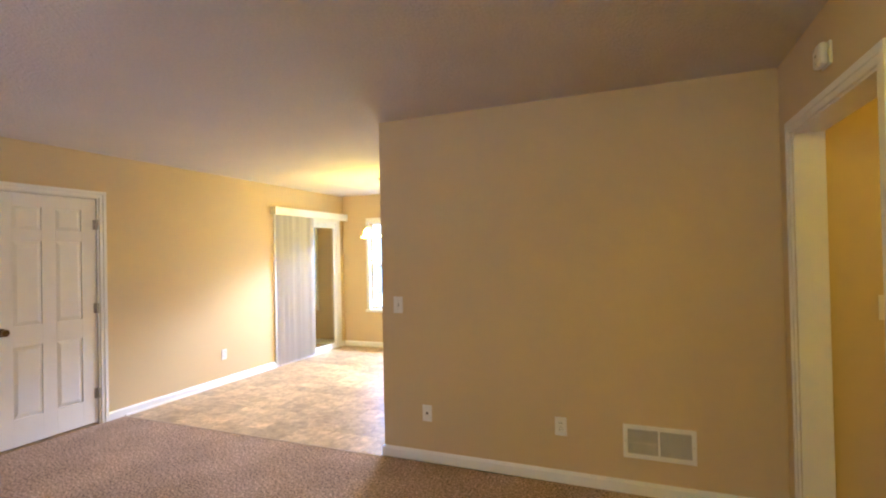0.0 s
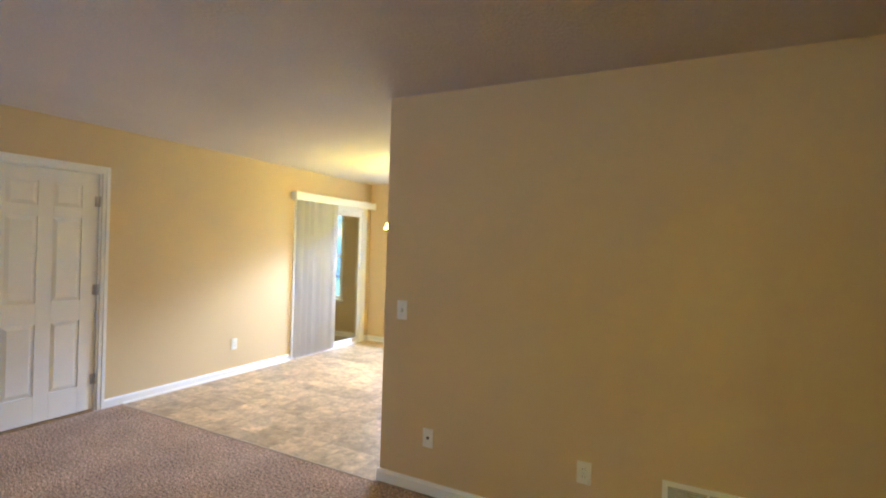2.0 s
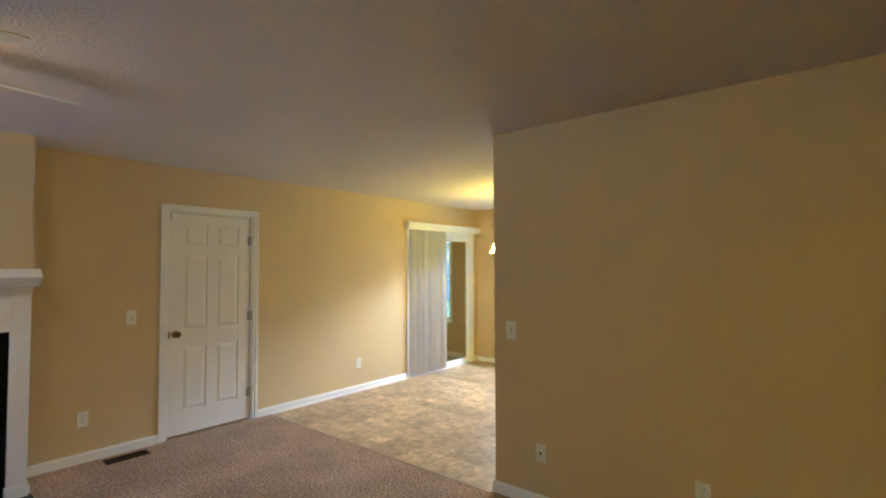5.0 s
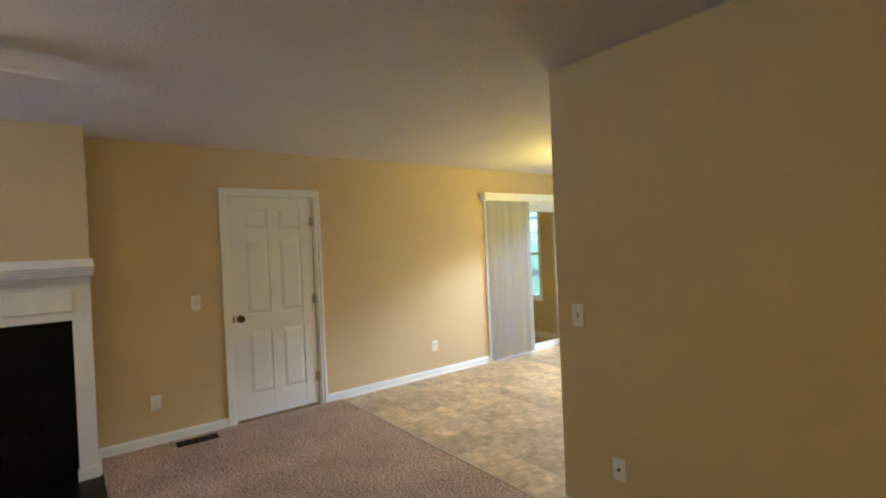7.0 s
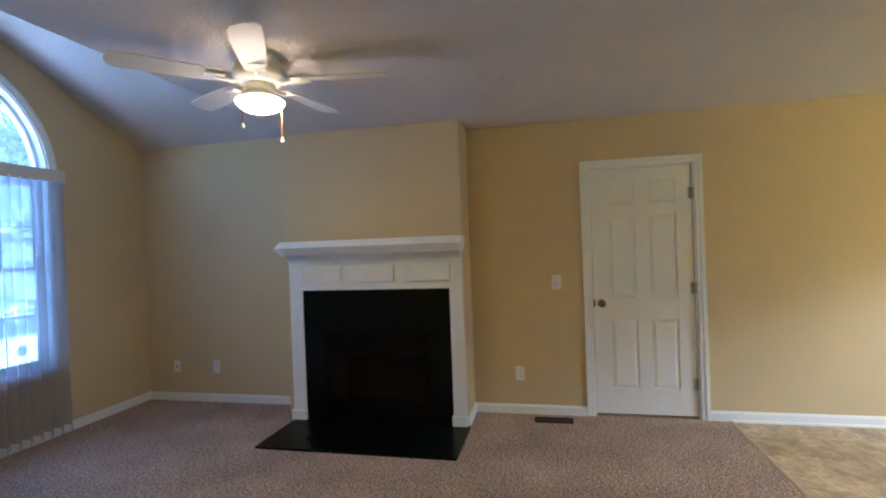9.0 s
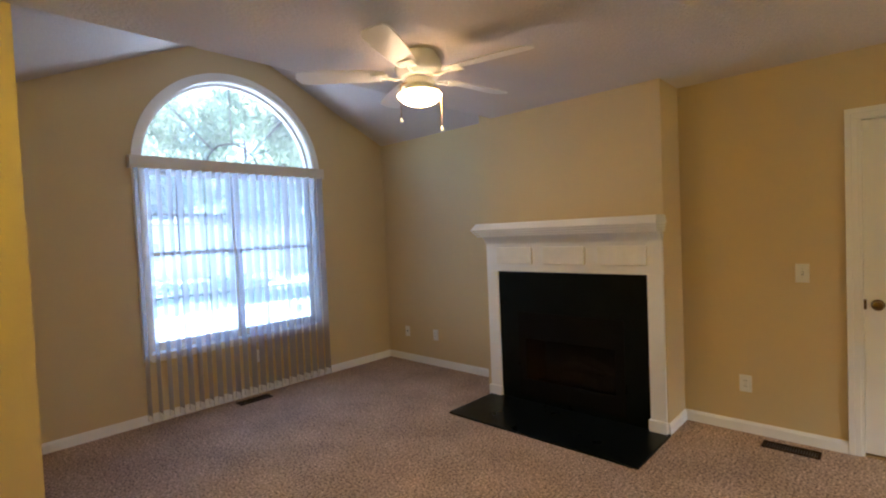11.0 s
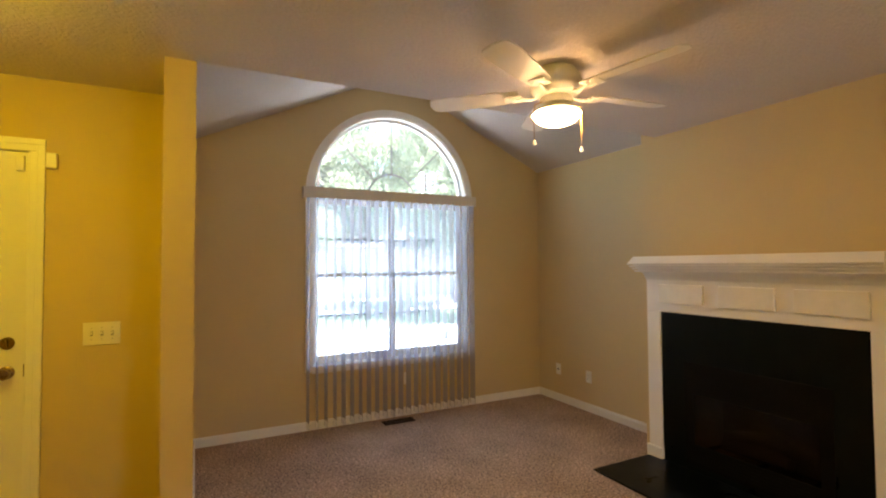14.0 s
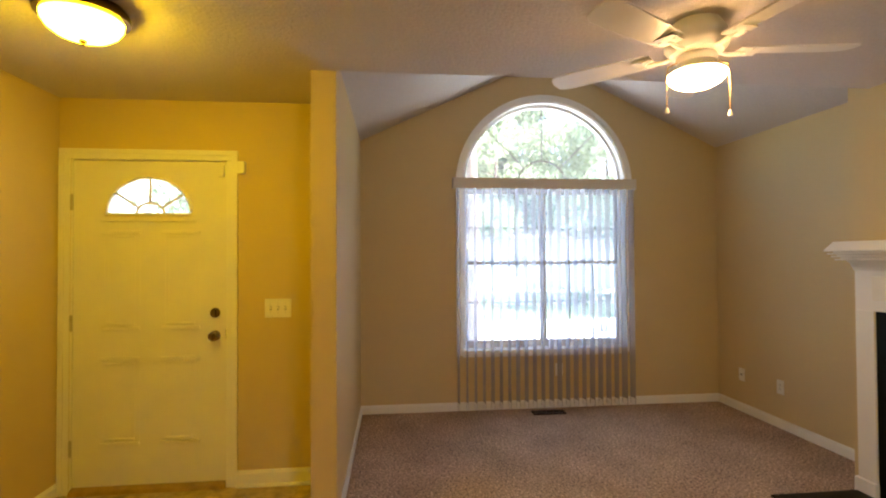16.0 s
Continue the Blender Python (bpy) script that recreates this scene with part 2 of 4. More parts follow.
def tube(points, radius, segments=8):
    """A round bar along a line of points."""
    bm = bmesh.new()
    rings = []
    pts = [Vector(p) for p in points]
    for i, p in enumerate(pts):
        d = (pts[min(i + 1, len(pts) - 1)] - pts[max(i - 1, 0)]).normalized()
        q = d.to_track_quat("Z", "Y")
        r = radius[i] if isinstance(radius, (list, tuple)) else radius
        rings.append([bm.verts.new(p + q @ Vector((r * math.cos(a), r * math.sin(a), 0))) for a in (2 * math.pi * k / segments for k in range(segments))])
    for a, b in zip(rings, rings[1:]):
        for k in range(segments):
            j = (k + 1) % segments
            bm.faces.new((a[k], a[j], b[j], b[k]))
    bm.faces.new(list(reversed(rings[0]))), bm.faces.new(rings[-1])
    bmesh.ops.recalc_face_normals(bm, faces=bm.faces)
    return bm


def mesh_of(name, bm, material, smooth=False):
    me = bpy.data.meshes.new(name)
    if smooth:
        for f in bm.faces:
            f.smooth = True
        for e in bm.edges:
            if len(e.link_faces) == 2 and e.calc_face_angle(0) > radians(38):
                e.smooth = False
    bm.to_mesh(me)
    bm.free()
    me.materials.append(material)
    return me


def part(name, bm, material, parent=None, label="", smooth=False):
    """ONE mesh object; under a thing or part, its coordinates are the parent's own."""
    ob = new(name, mesh_of(name, bm, material, smooth))
    ob.parent = parent
    return tagged(ob, label)


def thing(name, place, label, category, group=""):
    ob = new(name)
    ob.empty_display_size = 0.1
    ob.matrix_basis = place
    return tagged(ob, label, category, group)


def built(name, bm, material, label, category, smooth=False):
    return tagged(part(name, bm, material, None, label, smooth), category=category, kind="structure")


# ---- the shell ----
LX, RX = -4.30, 0.982        # faces of the long west wall and the east wall
PY, PX = 3.185, -1.514       # the partition's face and its free end
WY = -2.205                  # face of the window wall
DY = -0.87                   # face of the front door's wall
FY = 6.86                    # face of the dining room's far wall
CZ, EAVE, SLOPE = 2.45, 2.535, 0.472
EX0, EX1 = -0.772, -0.638    # wall between entry and living room
EDGE = -0.285                # where the flat ceiling ends and the vault begins
WX = -2.535                  # middle of the window and of the vault
CB0, CB1, CBX = -0.42, 1.137, -3.93   # chimney breast
RIDGE = EAVE + SLOPE * (WX - LX)
TH = 0.13

built("floor", extrude([(LX - 0.1, WY - 0.1), (EX0 + 0.06, WY - 0.1), (EX0 + 0.06, 0.45), (RX + 0.1, 0.45), (RX + 0.1, PY), (LX - 0.1, PY - 0.035)], "z", -0.12, 0.0), CARPET,
      "brown and mauve cut-pile carpet, wall to wall", "carpet")
built("floor_kitchen", box(LX - 0.1, PY - 0.033, -0.12, RX + 0.1, FY + 0.1, -0.006), VINYLF, "tan stone-print vinyl floor of the dining room", "floor")
built("floor_entry", box(EX0 + 0.062, DY - 0.13, -0.12, RX + 0.1, 0.448, -0.002), VINYLF, "tan stone-print vinyl floor by the front door", "floor")
built("floor_hall", box(RX + 0.1, 1.7, -0.12, 3.4, 3.2, 0.0), CARPET, "brown carpet of the hall", "carpet")

# west wall, with openings for the closet door and the sliding door
D0, D1, DH = 2.136, 2.944, 2.050
S0, S1, SH = 5.262, 6.70, 2.03
built("wall_west", boxes(
    (LX - TH, WY - TH, -0.1, LX, D0, 2.56), (LX - TH, D0, DH, LX, D1, 2.56), (LX - TH, D1, -0.1, LX, S0, 2.56),
    (LX - TH, S0, SH, LX, S1, 2.56), (LX - TH, S1, -0.1, LX, FY + TH, 2.56)), PAINT, "long wall painted warm yellow beige", "wall")
# partition with a square-cut end, and the east wall with the hall doorway
built("wall_partition", box(PX, PY, -0.02, RX + TH, PY + 0.115, CZ + 0.05, 0.004), PAINT, "beige partition between living room and kitchen", "wall")
H0, H1, HH = 1.985, 2.958, 2.048
built("wall_east", boxes(
    (RX, DY - TH, -0.1, RX + TH, H0, CZ + 0.05), (RX, H0, HH, RX + TH, H1, CZ + 0.05), (RX, H1, -0.1, RX + TH, PY - 0.001, CZ + 0.05),
    (RX, PY + 0.116, -0.1, RX + TH, FY + TH, CZ + 0.05)), PAINT, "beige wall with the hall doorway", "wall")
for name, q in (("wall_hall", (RX + TH, H1 + 0.052, -0.1, 3.4, H1 + 0.15, CZ)), ("wall_hall_south", (RX + TH, 1.70, -0.1, 3.4, 1.80, CZ)), ("wall_hall_end", (3.4, 1.70, -0.1, 3.5, H1 + 0.15, CZ))):
    built(name, box(*q), PAINT, "mustard yellow wall of the hall", "wall")
# front wall of the entry, round the door
F0, F1, FH = -0.022, 0.912, 2.075
built("wall_entry", boxes(
    (EX1, DY - TH, -0.1, F0, DY, CZ + 0.05), (F0, DY - TH, FH, F1, DY, CZ + 0.05), (F1, DY - TH, -0.1, RX - 0.001, DY, CZ + 0.05)), PAINT,
      "mustard yellow wall beside the front door", "wall")
built("wall_entry_side", extrude([(EDGE, -0.1), (EDGE, CZ - 0.001), (EDGE - 0.01, EAVE + 0.1), (WY, EAVE + 0.1), (WY, -0.1)], "x", EX0, EX1), PAINT,
      "short wall between the entry and the window bay", "wall")
# dining room's far wall with its window
K0, K1, KZ0, KZ1 = -3.80, -2.0, 0.60, 2.02
built("wall_dining", boxes(
    (LX - TH, FY, -0.1, K0, FY + TH, CZ + 0.05), (K0, FY, -0.1, K1, FY + TH, KZ0), (K0, FY, KZ1, K1, FY + TH, CZ + 0.05), (K1, FY, -0.1, RX + TH, FY + TH, CZ + 0.05)),
      PAINT, "yellow beige far wall of the dining room", "wall")

# window wall: a gable with an arched opening
WR, WZ, WB = 0.81, 2.138, 0.56


def gable_wall():
    bm = bmesh.new()
    y0, y1 = WY, WY - TH
    add_box(bm, LX, y1, -0.1, WX - WR, y0, WZ)
    add_box(bm, WX + WR, y1, -0.1, EX1, y0, WZ)
    add_box(bm, WX - WR, y1, -0.1, WX + WR, y0, WB)

    def low(x):
        return WZ + math.sqrt(max(0, WR * WR - (x - WX) ** 2))

    def high(x):
        return EAVE + 0.06 + SLOPE * (WX - LX - abs(x - WX))

    n = 40
    xs = [LX] + [WX - WR * math.cos(math.pi * i / n) for i in range(n + 1)] + [EX1]
    for a, b in zip(xs, xs[1:]):
        pa, pb = (low(a) if abs(a - WX) < WR else WZ), (low(b) if abs(b - WX) < WR else WZ)
        f = [bm.verts.new(p) for p in ((a, y0, pa), (b, y0, pb), (b, y0, high(b)), (a, y0, high(a)))]
        g = [bm.verts.new(p) for p in ((a, y1, pa), (b, y1, pb), (b, y1, high(b)), (a, y1, high(a)))]
        bm.faces.new(f), bm.faces.new(list(reversed(g)))
        bm.faces.new((f[0], g[0], g[1], f[1])), bm.faces.new((f[3], f[2], g[2], g[3]))
    bmesh.ops.remove_doubles(bm, verts=bm.verts, dist=1e-5)
    bmesh.ops.recalc_face_normals(bm, faces=bm.faces)
    return bm


built("wall_window", gable_wall(), PAINT, "beige gable wall with an arched window", "wall")

# ceilings
built("ceiling", boxes((LX - TH, EDGE, CZ, EX0, PY, CZ + 0.06), (EX0, EDGE, CZ, RX + TH, PY, CZ + 0.06), (EX0 + 0.03, DY - TH, CZ, RX + TH, EDGE, CZ + 0.06), (LX - TH, PY, CZ, RX + TH, FY + TH, CZ + 0.06),
                       (RX + TH, 1.6, CZ, 3.5, 3.2, CZ + 0.06)), CEIL, "off-white textured flat ceiling", "ceiling")
built("ceiling_vault", extrude([(LX - TH, EAVE - SLOPE * TH), (WX, RIDGE), (EX0 + 0.05, EAVE - SLOPE * 0.05), (EX0 + 0.05, EAVE + 0.06), (WX, RIDGE + 0.08), (LX - TH, EAVE + 0.02)], "y",
                               WY - 0.05, EDGE + 0.0), CEIL, "off-white vaulted ceiling over the window bay", "ceiling")
built("wall_gable_inner", extrude([(LX - TH, CZ + 0.06), (LX - TH, EAVE + 0.03), (WX, RIDGE + 0.09), (EX0 + 0.05, EAVE + 0.07), (EX0 + 0.05, CZ + 0.06)], "y", EDGE + 0.001, EDGE + 0.08), CEIL,
      "white gable above the flat ceiling's edge", "wall")
built("wall_chimney", extrude([(CB0, 0.0), (CB0, 2.80), (EDGE - 0.002, 2.80), (EDGE - 0.002, CZ + 0.002), (CB1, CZ + 0.002), (CB1, 0.0)], "x", LX, CBX), PAINT, "beige chimney breast above the fireplace", "wall")


# ---- baseboards ----
def baseboard(ax, ay, bx, by, nx, ny, h=0.078):
    """A board from a to b, standing off the wall to the side n, with an eased top."""
    d = Vector((bx - ax, by - ay, 0))
    prof = [(0, 0), (0.014, 0), (0.014, h - 0.018), (0.009, h - 0.008), (0.006, h), (0, h)]
    bm = bmesh.new()
    a = [bm.verts.new((ax + nx * p, ay + ny * p, z)) for p, z in prof]
    b = [bm.verts.new((bx + nx * p, by + ny * p, z)) for p, z in prof]
    bm.faces.new(a), bm.faces.new(list(reversed(b)))
    for i in range(len(prof)):
        j = (i + 1) % len(prof)
        bm.faces.new((a[i], b[i], b[j], a[j]))
    bmesh.ops.recalc_face_normals(bm, faces=bm.faces)
    return built("baseboard", bm, WHITE, "white painted wooden baseboard", "baseboard")


CW = 0.06  # casing width
baseboard(LX, WY + 0.014, LX, CB0, 1, 0)
baseboard(LX, CB1, LX, D0 - CW, 1, 0)
baseboard(LX, D1 + CW, LX, S0 - CW, 1, 0)
baseboard(LX, S1 + CW, LX, FY, 1, 0)
baseboard(LX + 0.014, CB1, CBX + 0.004, CB1, 0, 1)
baseboard(LX, WY, EX0, WY, 0, 1)
baseboard(EX0, WY + 0.014, EX0, EDGE, -1, 0)
baseboard(EX1, DY + 0.014, EX1, EDGE, 1, 0)
baseboard(EX1, DY, F0 - CW, DY, 0, 1, 0.10)
baseboard(PX, PY, RX - 0.014, PY, 0, -1)
baseboard(PX, PY - 0.014, PX, PY + 0.115, -1, 0)
baseboard(LX + 0.014, FY, RX, FY, 0, -1)
baseboard(RX, 0.0, RX, H0 - CW, -1, 0)
baseboard(RX, DY + 0.014, RX, 0.0, -1, 0)
baseboard(RX + TH, H1 + 0.052, 3.4, H1 + 0.052, 0, -1)


def shoe(ax, ay, bx, by, nx, ny):
    prof = [(0.0145, 0), (0.030, 0), (0.028, 0.010), (0.0145, 0.016)]
    bm = bmesh.new()
    a = [bm.verts.new((ax + nx * p, ay + ny * p, z)) for p, z in prof]
    b = [bm.verts.new((bx + nx * p, by + ny * p, z)) for p, z in prof]
    bm.faces.new(a), bm.faces.new(list(reversed(b)))
    for i in range(4):
        j = (i + 1) % 4
        bm.faces.new((a[i], b[i], b[j], a[j]))
    bmesh.ops.recalc_face_normals(bm, faces=bm.faces)
    return built("trim", bm, WHITE, "white quarter-round along the vinyl floor", "trim")


shoe(LX, PY - 0.03, LX, S0 - CW, 1, 0)
shoe(LX + 0.03, FY, RX, FY, 0, -1)
shoe(EX1 + 0.03, DY, F0 - CW, DY, 0, 1)
built("trim_carpet_edge", extrude([(PY - 0.047, 0.0), (PY - 0.040, 0.003), (PY - 0.028, 0.003), (PY - 0.021, 0.0)], "x", LX + 0.016, PX - 0.014), STRIP, "thin tan metal strip between carpet and vinyl", "trim")


# ---- casings ----
def casing_bm(axis, lo, hi, top, face, out, w=CW, d=0.017, both=True):
    """Two uprights and a head, each with a stepped edge. axis 'y': on a wall along y at x = face; out is the sign of its outer side."""
    bm = bmesh.new()

    def b(p0, p1, z0, z1, depth):
        if axis == "y":
            add_box(bm, face + out * 0.0005, p0, z0, face + out * depth, p1, z1, 0.003)
        else:
            add_box(bm, p0, face + out * 0.0005, z0, p1, face + out * depth, z1, 0.003)

    for depth, i, o in ((d * 0.72, 0.0, w * 0.5), (d, w * 0.5, w)):
        b(lo - o, lo - i, 0, top + i, depth), b(hi + i, hi + o, 0, top + i, depth)
        b(lo - o, hi + o, top + i, top + o, depth)
    return bm


def jamb_bm(axis, lo, hi, top, f0, f1, t=0.016):
    bm = bmesh.new()
    for p0, p1, z0, z1 in ((lo, lo + t, 0, top - t), (hi - t, hi, 0, top - t), (lo, hi, top - t, top)):
        if axis == "y":
            add_box(bm, f0, p0, z0, f1, p1, z1)
        else:
            add_box(bm, p0, f0, z0, p1, f1, z1)
    return bm


# ---- six-panel closet door ----
def raised_panel(u0, u1, v0, v1, base, top, slope=0.022):
    """Sunk border and raised field, as a frustum on a plate; u across, v up, depth along +x."""
    bm = bmesh.new()
    o = [bm.verts.new((base, u, v)) for u, v in ((u0, v0), (u1, v0), (u1, v1), (u0, v1))]
    i = [bm.verts.new((top, u, v)) for u, v in ((u0 + slope, v0 + slope), (u1 - slope, v0 + slope), (u1 - slope, v1 - slope), (u0 + slope, v1 - slope))]
    bm.faces.new(i)
    for k in range(4):
        j = (k + 1) % 4
        bm.faces.new((o[k], o[j], i[j], i[k]))
    bmesh.ops.recalc_face_normals(bm, faces=bm.faces)
    return bm


def knob(parent, m, metal, label):
    k = part("knob", lathe([(0, 0.0), (0.033, 0.0), (0.033, 0.004), (0.028, 0.008), (0.012, 0.011), (0.011, 0.030), (0.018, 0.034), (0.027, 0.042), (0.029, 0.052), (0.024, 0.062), (0.010, 0.066), (0, 0.066)], 24, m), metal, parent, label, True)
    return k


def closet_door():
    d = thing("door_1", pose(LX, 0, 0), "closed white six-panel door with a dark knob", "door")
    d["kind"] = "structure"
    part("casing", casing_bm("y", D0, D1, DH - 0.008, 0, 1), WHITE, d)
    part("jamb", jamb_bm("y", D0, D1, DH, -TH, -0.0006), WHITE, d)
    a, b, z0, z1 = D0 + 0.019, D1 - 0.019, 0.022, 2.028
    f, k = -0.012, -0.047
    w = b - a
    us = [(a + w * 0.175, a + w * 0.44), (a + w * 0.575, a + w * 0.84)]
    vs = [(0.235, 0.80), (0.965, 1.645), (1.735, 1.925)]
    bm = boxes((k, a, z0, f, us[0][0], z1), (k, us[0][1], z0, f, us[1][0], z1), (k, us[1][1], z0, f, b, z1), bevel=0.0015)
    zs = [z0] + [z for v in vs for z in v] + [z1]
    for u0, u1 in us:
        for q in range(0, 8, 2):
            add_box(bm, k, u0, zs[q], f, u1, zs[q + 1])
    slab = part("slab", bm, DOORW, d)
    for u0, u1 in us:
        for v0, v1 in vs:
            bm = raised_panel(u0, u1, v0, v1, f - 0.012, f - 0.002, 0.032)
            add_box(bm, k + 0.004, u0, v0, f - 0.0125, u1, v1)
            part("panel", bm, DOORW, slab)
    knob(slab, pose(f, a + 0.062, 0.93, 0, 90, 0), NICKEL, "dark aged metal door knob")
    part("latch_plate", box(f, a - 0.002, 0.90, f + 0.0015, a + 0.012, 0.96), NICKEL, slab)
    for z in (0.28, 1.045, 1.80):
        bm = tube([(0.006, b + 0.004, z - 0.045), (0.006, b + 0.004, z + 0.045)], 0.0075, 10)
        add_box(bm, f, b - 0.028, z - 0.044, f + 0.002, b, z + 0.044)
        part("hinge", bm, HINGE, d, "brushed steel butt hinge", True)
    part("contact_sensor", box(f, a + 0.006, 1.955, f + 0.018, a + 0.034, 2.02, 0.004), PLASTIC, d, "small white alarm contact")
    part("closet_back", box(-0.30, D0 - 0.2, -0.02, -0.28, D1 + 0.2, 2.2), DARKP, d)
    # no real threshold here: a strip drawn for the shaded gap
    part("threshold", box(-TH, D0 + 0.016, -0.001, -0.004, D1 - 0.016, 0.007), WOODT, d, "strip standing in for the dark gap under the door")


closet_door()


# ---- hall doorway ----
def hall_doorway():
    d = thing("door_frame_hall", pose(RX, 0, 0), "white cased opening to the hall, without a door", "doorway")
    d["kind"] = "structure"
    part("casing", casing_bm("y", H0, H1, HH - 0.008, 0, -1, 0.062), WHITE, d)
    part("jamb", jamb_bm("y", H0, H1, HH, 0.0006, TH + 0.002), WHITE, d)


hall_doorway()


# unseen fitting, added to give the hall its yellow light
def assumed_hall_lamp():
    f = thing("ceiling_light", pose(2.1, 2.4, 0), "assumed flush ceiling light of the hall, out of view", "ceiling light")
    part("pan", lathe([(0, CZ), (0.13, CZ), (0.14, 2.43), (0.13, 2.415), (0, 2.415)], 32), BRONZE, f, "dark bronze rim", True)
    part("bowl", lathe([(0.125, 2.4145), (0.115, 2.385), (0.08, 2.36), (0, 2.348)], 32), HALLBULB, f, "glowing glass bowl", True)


assumed_hall_lamp()


# ---- front door ----
def front_door():
    d = thing("door_2", pose(0, DY, 0), "closed painted steel entry door with a fan-shaped glass lite", "front door")
    d["kind"] = "structure"
    part("casing", casing_bm("x", F0, F1, FH - 0.006, 0, 1, 0.064), WHITE, d)
    part("jamb", jamb_bm("x", F0, F1, FH, -TH, -0.0006, 0.008), WHITE, d)
    a, b, z0, z1 = F0 + 0.010, F1 - 0.010, 0.036, 2.065
    f, k = -0.014, -0.058
    cx, lz, lw, lh = (a + b) / 2 + 0.012, 1.725, 0.258, 0.235
    n = 24
    arc = [(cx + lw * math.cos(math.pi * i / n), lz + lh * math.sin(math.pi * i / n)) for i in range(n + 1)]
    bm = bmesh.new()
    add_box(bm, a, k, z0, b, f, lz)
    for x0, x1 in ((a, cx - lw), (cx + lw, b)):
        add_box(bm, x0, k, lz, x1, f, z1)
    for (x1, h1), (x0, h0) in zip(arc, arc[1:]):
        q = [bm.verts.new(p) for p in ((x0, f, h0), (x1, f, h1), (x1, f, z1), (x0, f, z1))]
        r = [bm.verts.new(p) for p in ((x0, k, h0), (x1, k, h1), (x1, k, z1), (x0, k, z1))]
        bm.faces.new(q), bm.faces.new(list(reversed(r))), bm.faces.new((q[0], r[0], r[1], q[1])), bm.faces.new((q[3], q[2], r[2], r[3]))
    bmesh.ops.recalc_face_normals(bm, faces=bm.faces)
    slab = part("slab", bm, DOORW, d)
    w = b - a
    for u0, u1 in ((a + w * 0.175, a + w * 0.43), (a + w * 0.57, a + w * 0.825)):
        for v0, v1 in ((0.285, 0.83), (1.00, 1.625)):
            bm = bmesh.new()
            # embossed rim, a shallow ridge round the field; sides flattened where light hides them
            for g0, g1, dep, side in ((0.0, 0.022, 0.012, 0.0016), (0.030, 0.044, 0.009, 0.0012)):
                add_box(bm, u0 + g0, f, v0 + g0, u1 - g0, f + dep, v0 + g1, 0.0022)
                add_box(bm, u0 + g0, f, v1 - g1, u1 - g0, f + dep, v1 - g0, 0.0022)
                add_box(bm, u0 + g0, f, v0 + g1, u0 + g1, f + side, v1 - g1, 0.0005)
                add_box(bm, u1 - g1, f, v0 + g1, u1 - g0, f + side, v1 - g1, 0.0005)
            part("panel", bm, DOORW, slab)
    part("lite_frame", tube([(x, f + 0.004, z) for x, z in [(cx + lw, lz)] + arc[1:-1] + [(cx - lw, lz), (cx + lw, lz)]], 0.012, 8), DOORW, slab, "", True)
    part("ledge", box(cx - lw - 0.03, f, lz - 0.045, cx + lw + 0.03, f + 0.012, lz - 0.030, 0.003), DOORW, slab)
    pane = bmesh.new()
    pane.faces.new([pane.verts.new((x, (f + k) / 2, z)) for x, z in arc])
    gl = part("pane", pane, GLASS, slab)
    gl.visible_shadow = False
    inner = [(cx + 0.085 * math.cos(t), f - 0.012, lz + 0.075 * math.sin(t)) for t in (math.pi * i / 12 for i in range(13))]
    part("muntin", tube(inner, 0.010, 6), DOORW, slab)
    for deg in (36, 90, 144):
        c, s = math.cos(radians(deg)), math.sin(radians(deg))
        part("muntin", tube([(cx + 0.085 * c, f - 0.012, lz + 0.075 * s), (cx + lw * c, f - 0.012, lz + lh * s)], 0.010, 6), DOORW, slab)
    knob(slab, pose(a + 0.068, f, 0.955, -90, 0, 0), NICKEL, "aged brass door knob")
    part("deadbolt", lathe([(0, 0), (0.031, 0), (0.031, 0.008), (0.024, 0.014), (0, 0.014)], 24, pose(a + 0.068, f, 1.10, -90, 0, 0)), NICKEL, slab, "round aged brass deadbolt", True)
    part("thumb_turn", box(a + 0.063, f + 0.014, 1.082, a + 0.073, f + 0.030, 1.118, 0.003), NICKEL, slab)
    part("strike", box(a - 0.006, f, 0.93, a + 0.004, f + 0.002, 0.99), NICKEL, slab)
    for z in (0.28, 1.05, 1.80):
        part("hinge", tube([(b + 0.004, 0.004, z - 0.05), (b + 0.004, 0.004, z + 0.05)], 0.008, 10), HINGE, d, "", True)
    part("threshold", extrude([(-TH, 0.0), (0.03, 0.0), (0.022, 0.022), (-0.01, 0.033), (-TH, 0.033)], "x", F0 + 0.008, F1 - 0.008), WOODT, d, "dark wooden threshold")
    part("contact_sensor", box(a + 0.012, f, 1.965, a + 0.046, f + 0.022, 2.045, 0.004), PLASTIC, d, "small white alarm contact")
    part("alarm_transmitter", box(-0.135, 0.0005, 1.985, -0.088, 0.030, 2.065, 0.005), PLASTIC, d, "white alarm transmitter beside the casing")


front_door()


# ---- arched window ----
def ring(r0, r1, y0, y1, cx, cz, a0=0.0, a1=math.pi, n=40):
    bm = bmesh.new()
    rows = []
    for i in range(n + 1):
        t = a0 + (a1 - a0) * i / n
        c, s = math.cos(t), math.sin(t)
        rows.append([bm.verts.new((cx + r * c, y, cz + r * s)) for r, y in ((r0, y0), (r1, y0), (r1, y1), (r0, y1))])
    for a, b in zip(rows, rows[1:]):
        for k in range(4):
            j = (k + 1) % 4
            bm.faces.new((a[k], a[j], b[j], b[k]))
    bm.faces.new(rows[0]), bm.faces.new(list(reversed(rows[-1])))
    bmesh.ops.recalc_face_normals(bm, faces=bm.faces)
    return bm


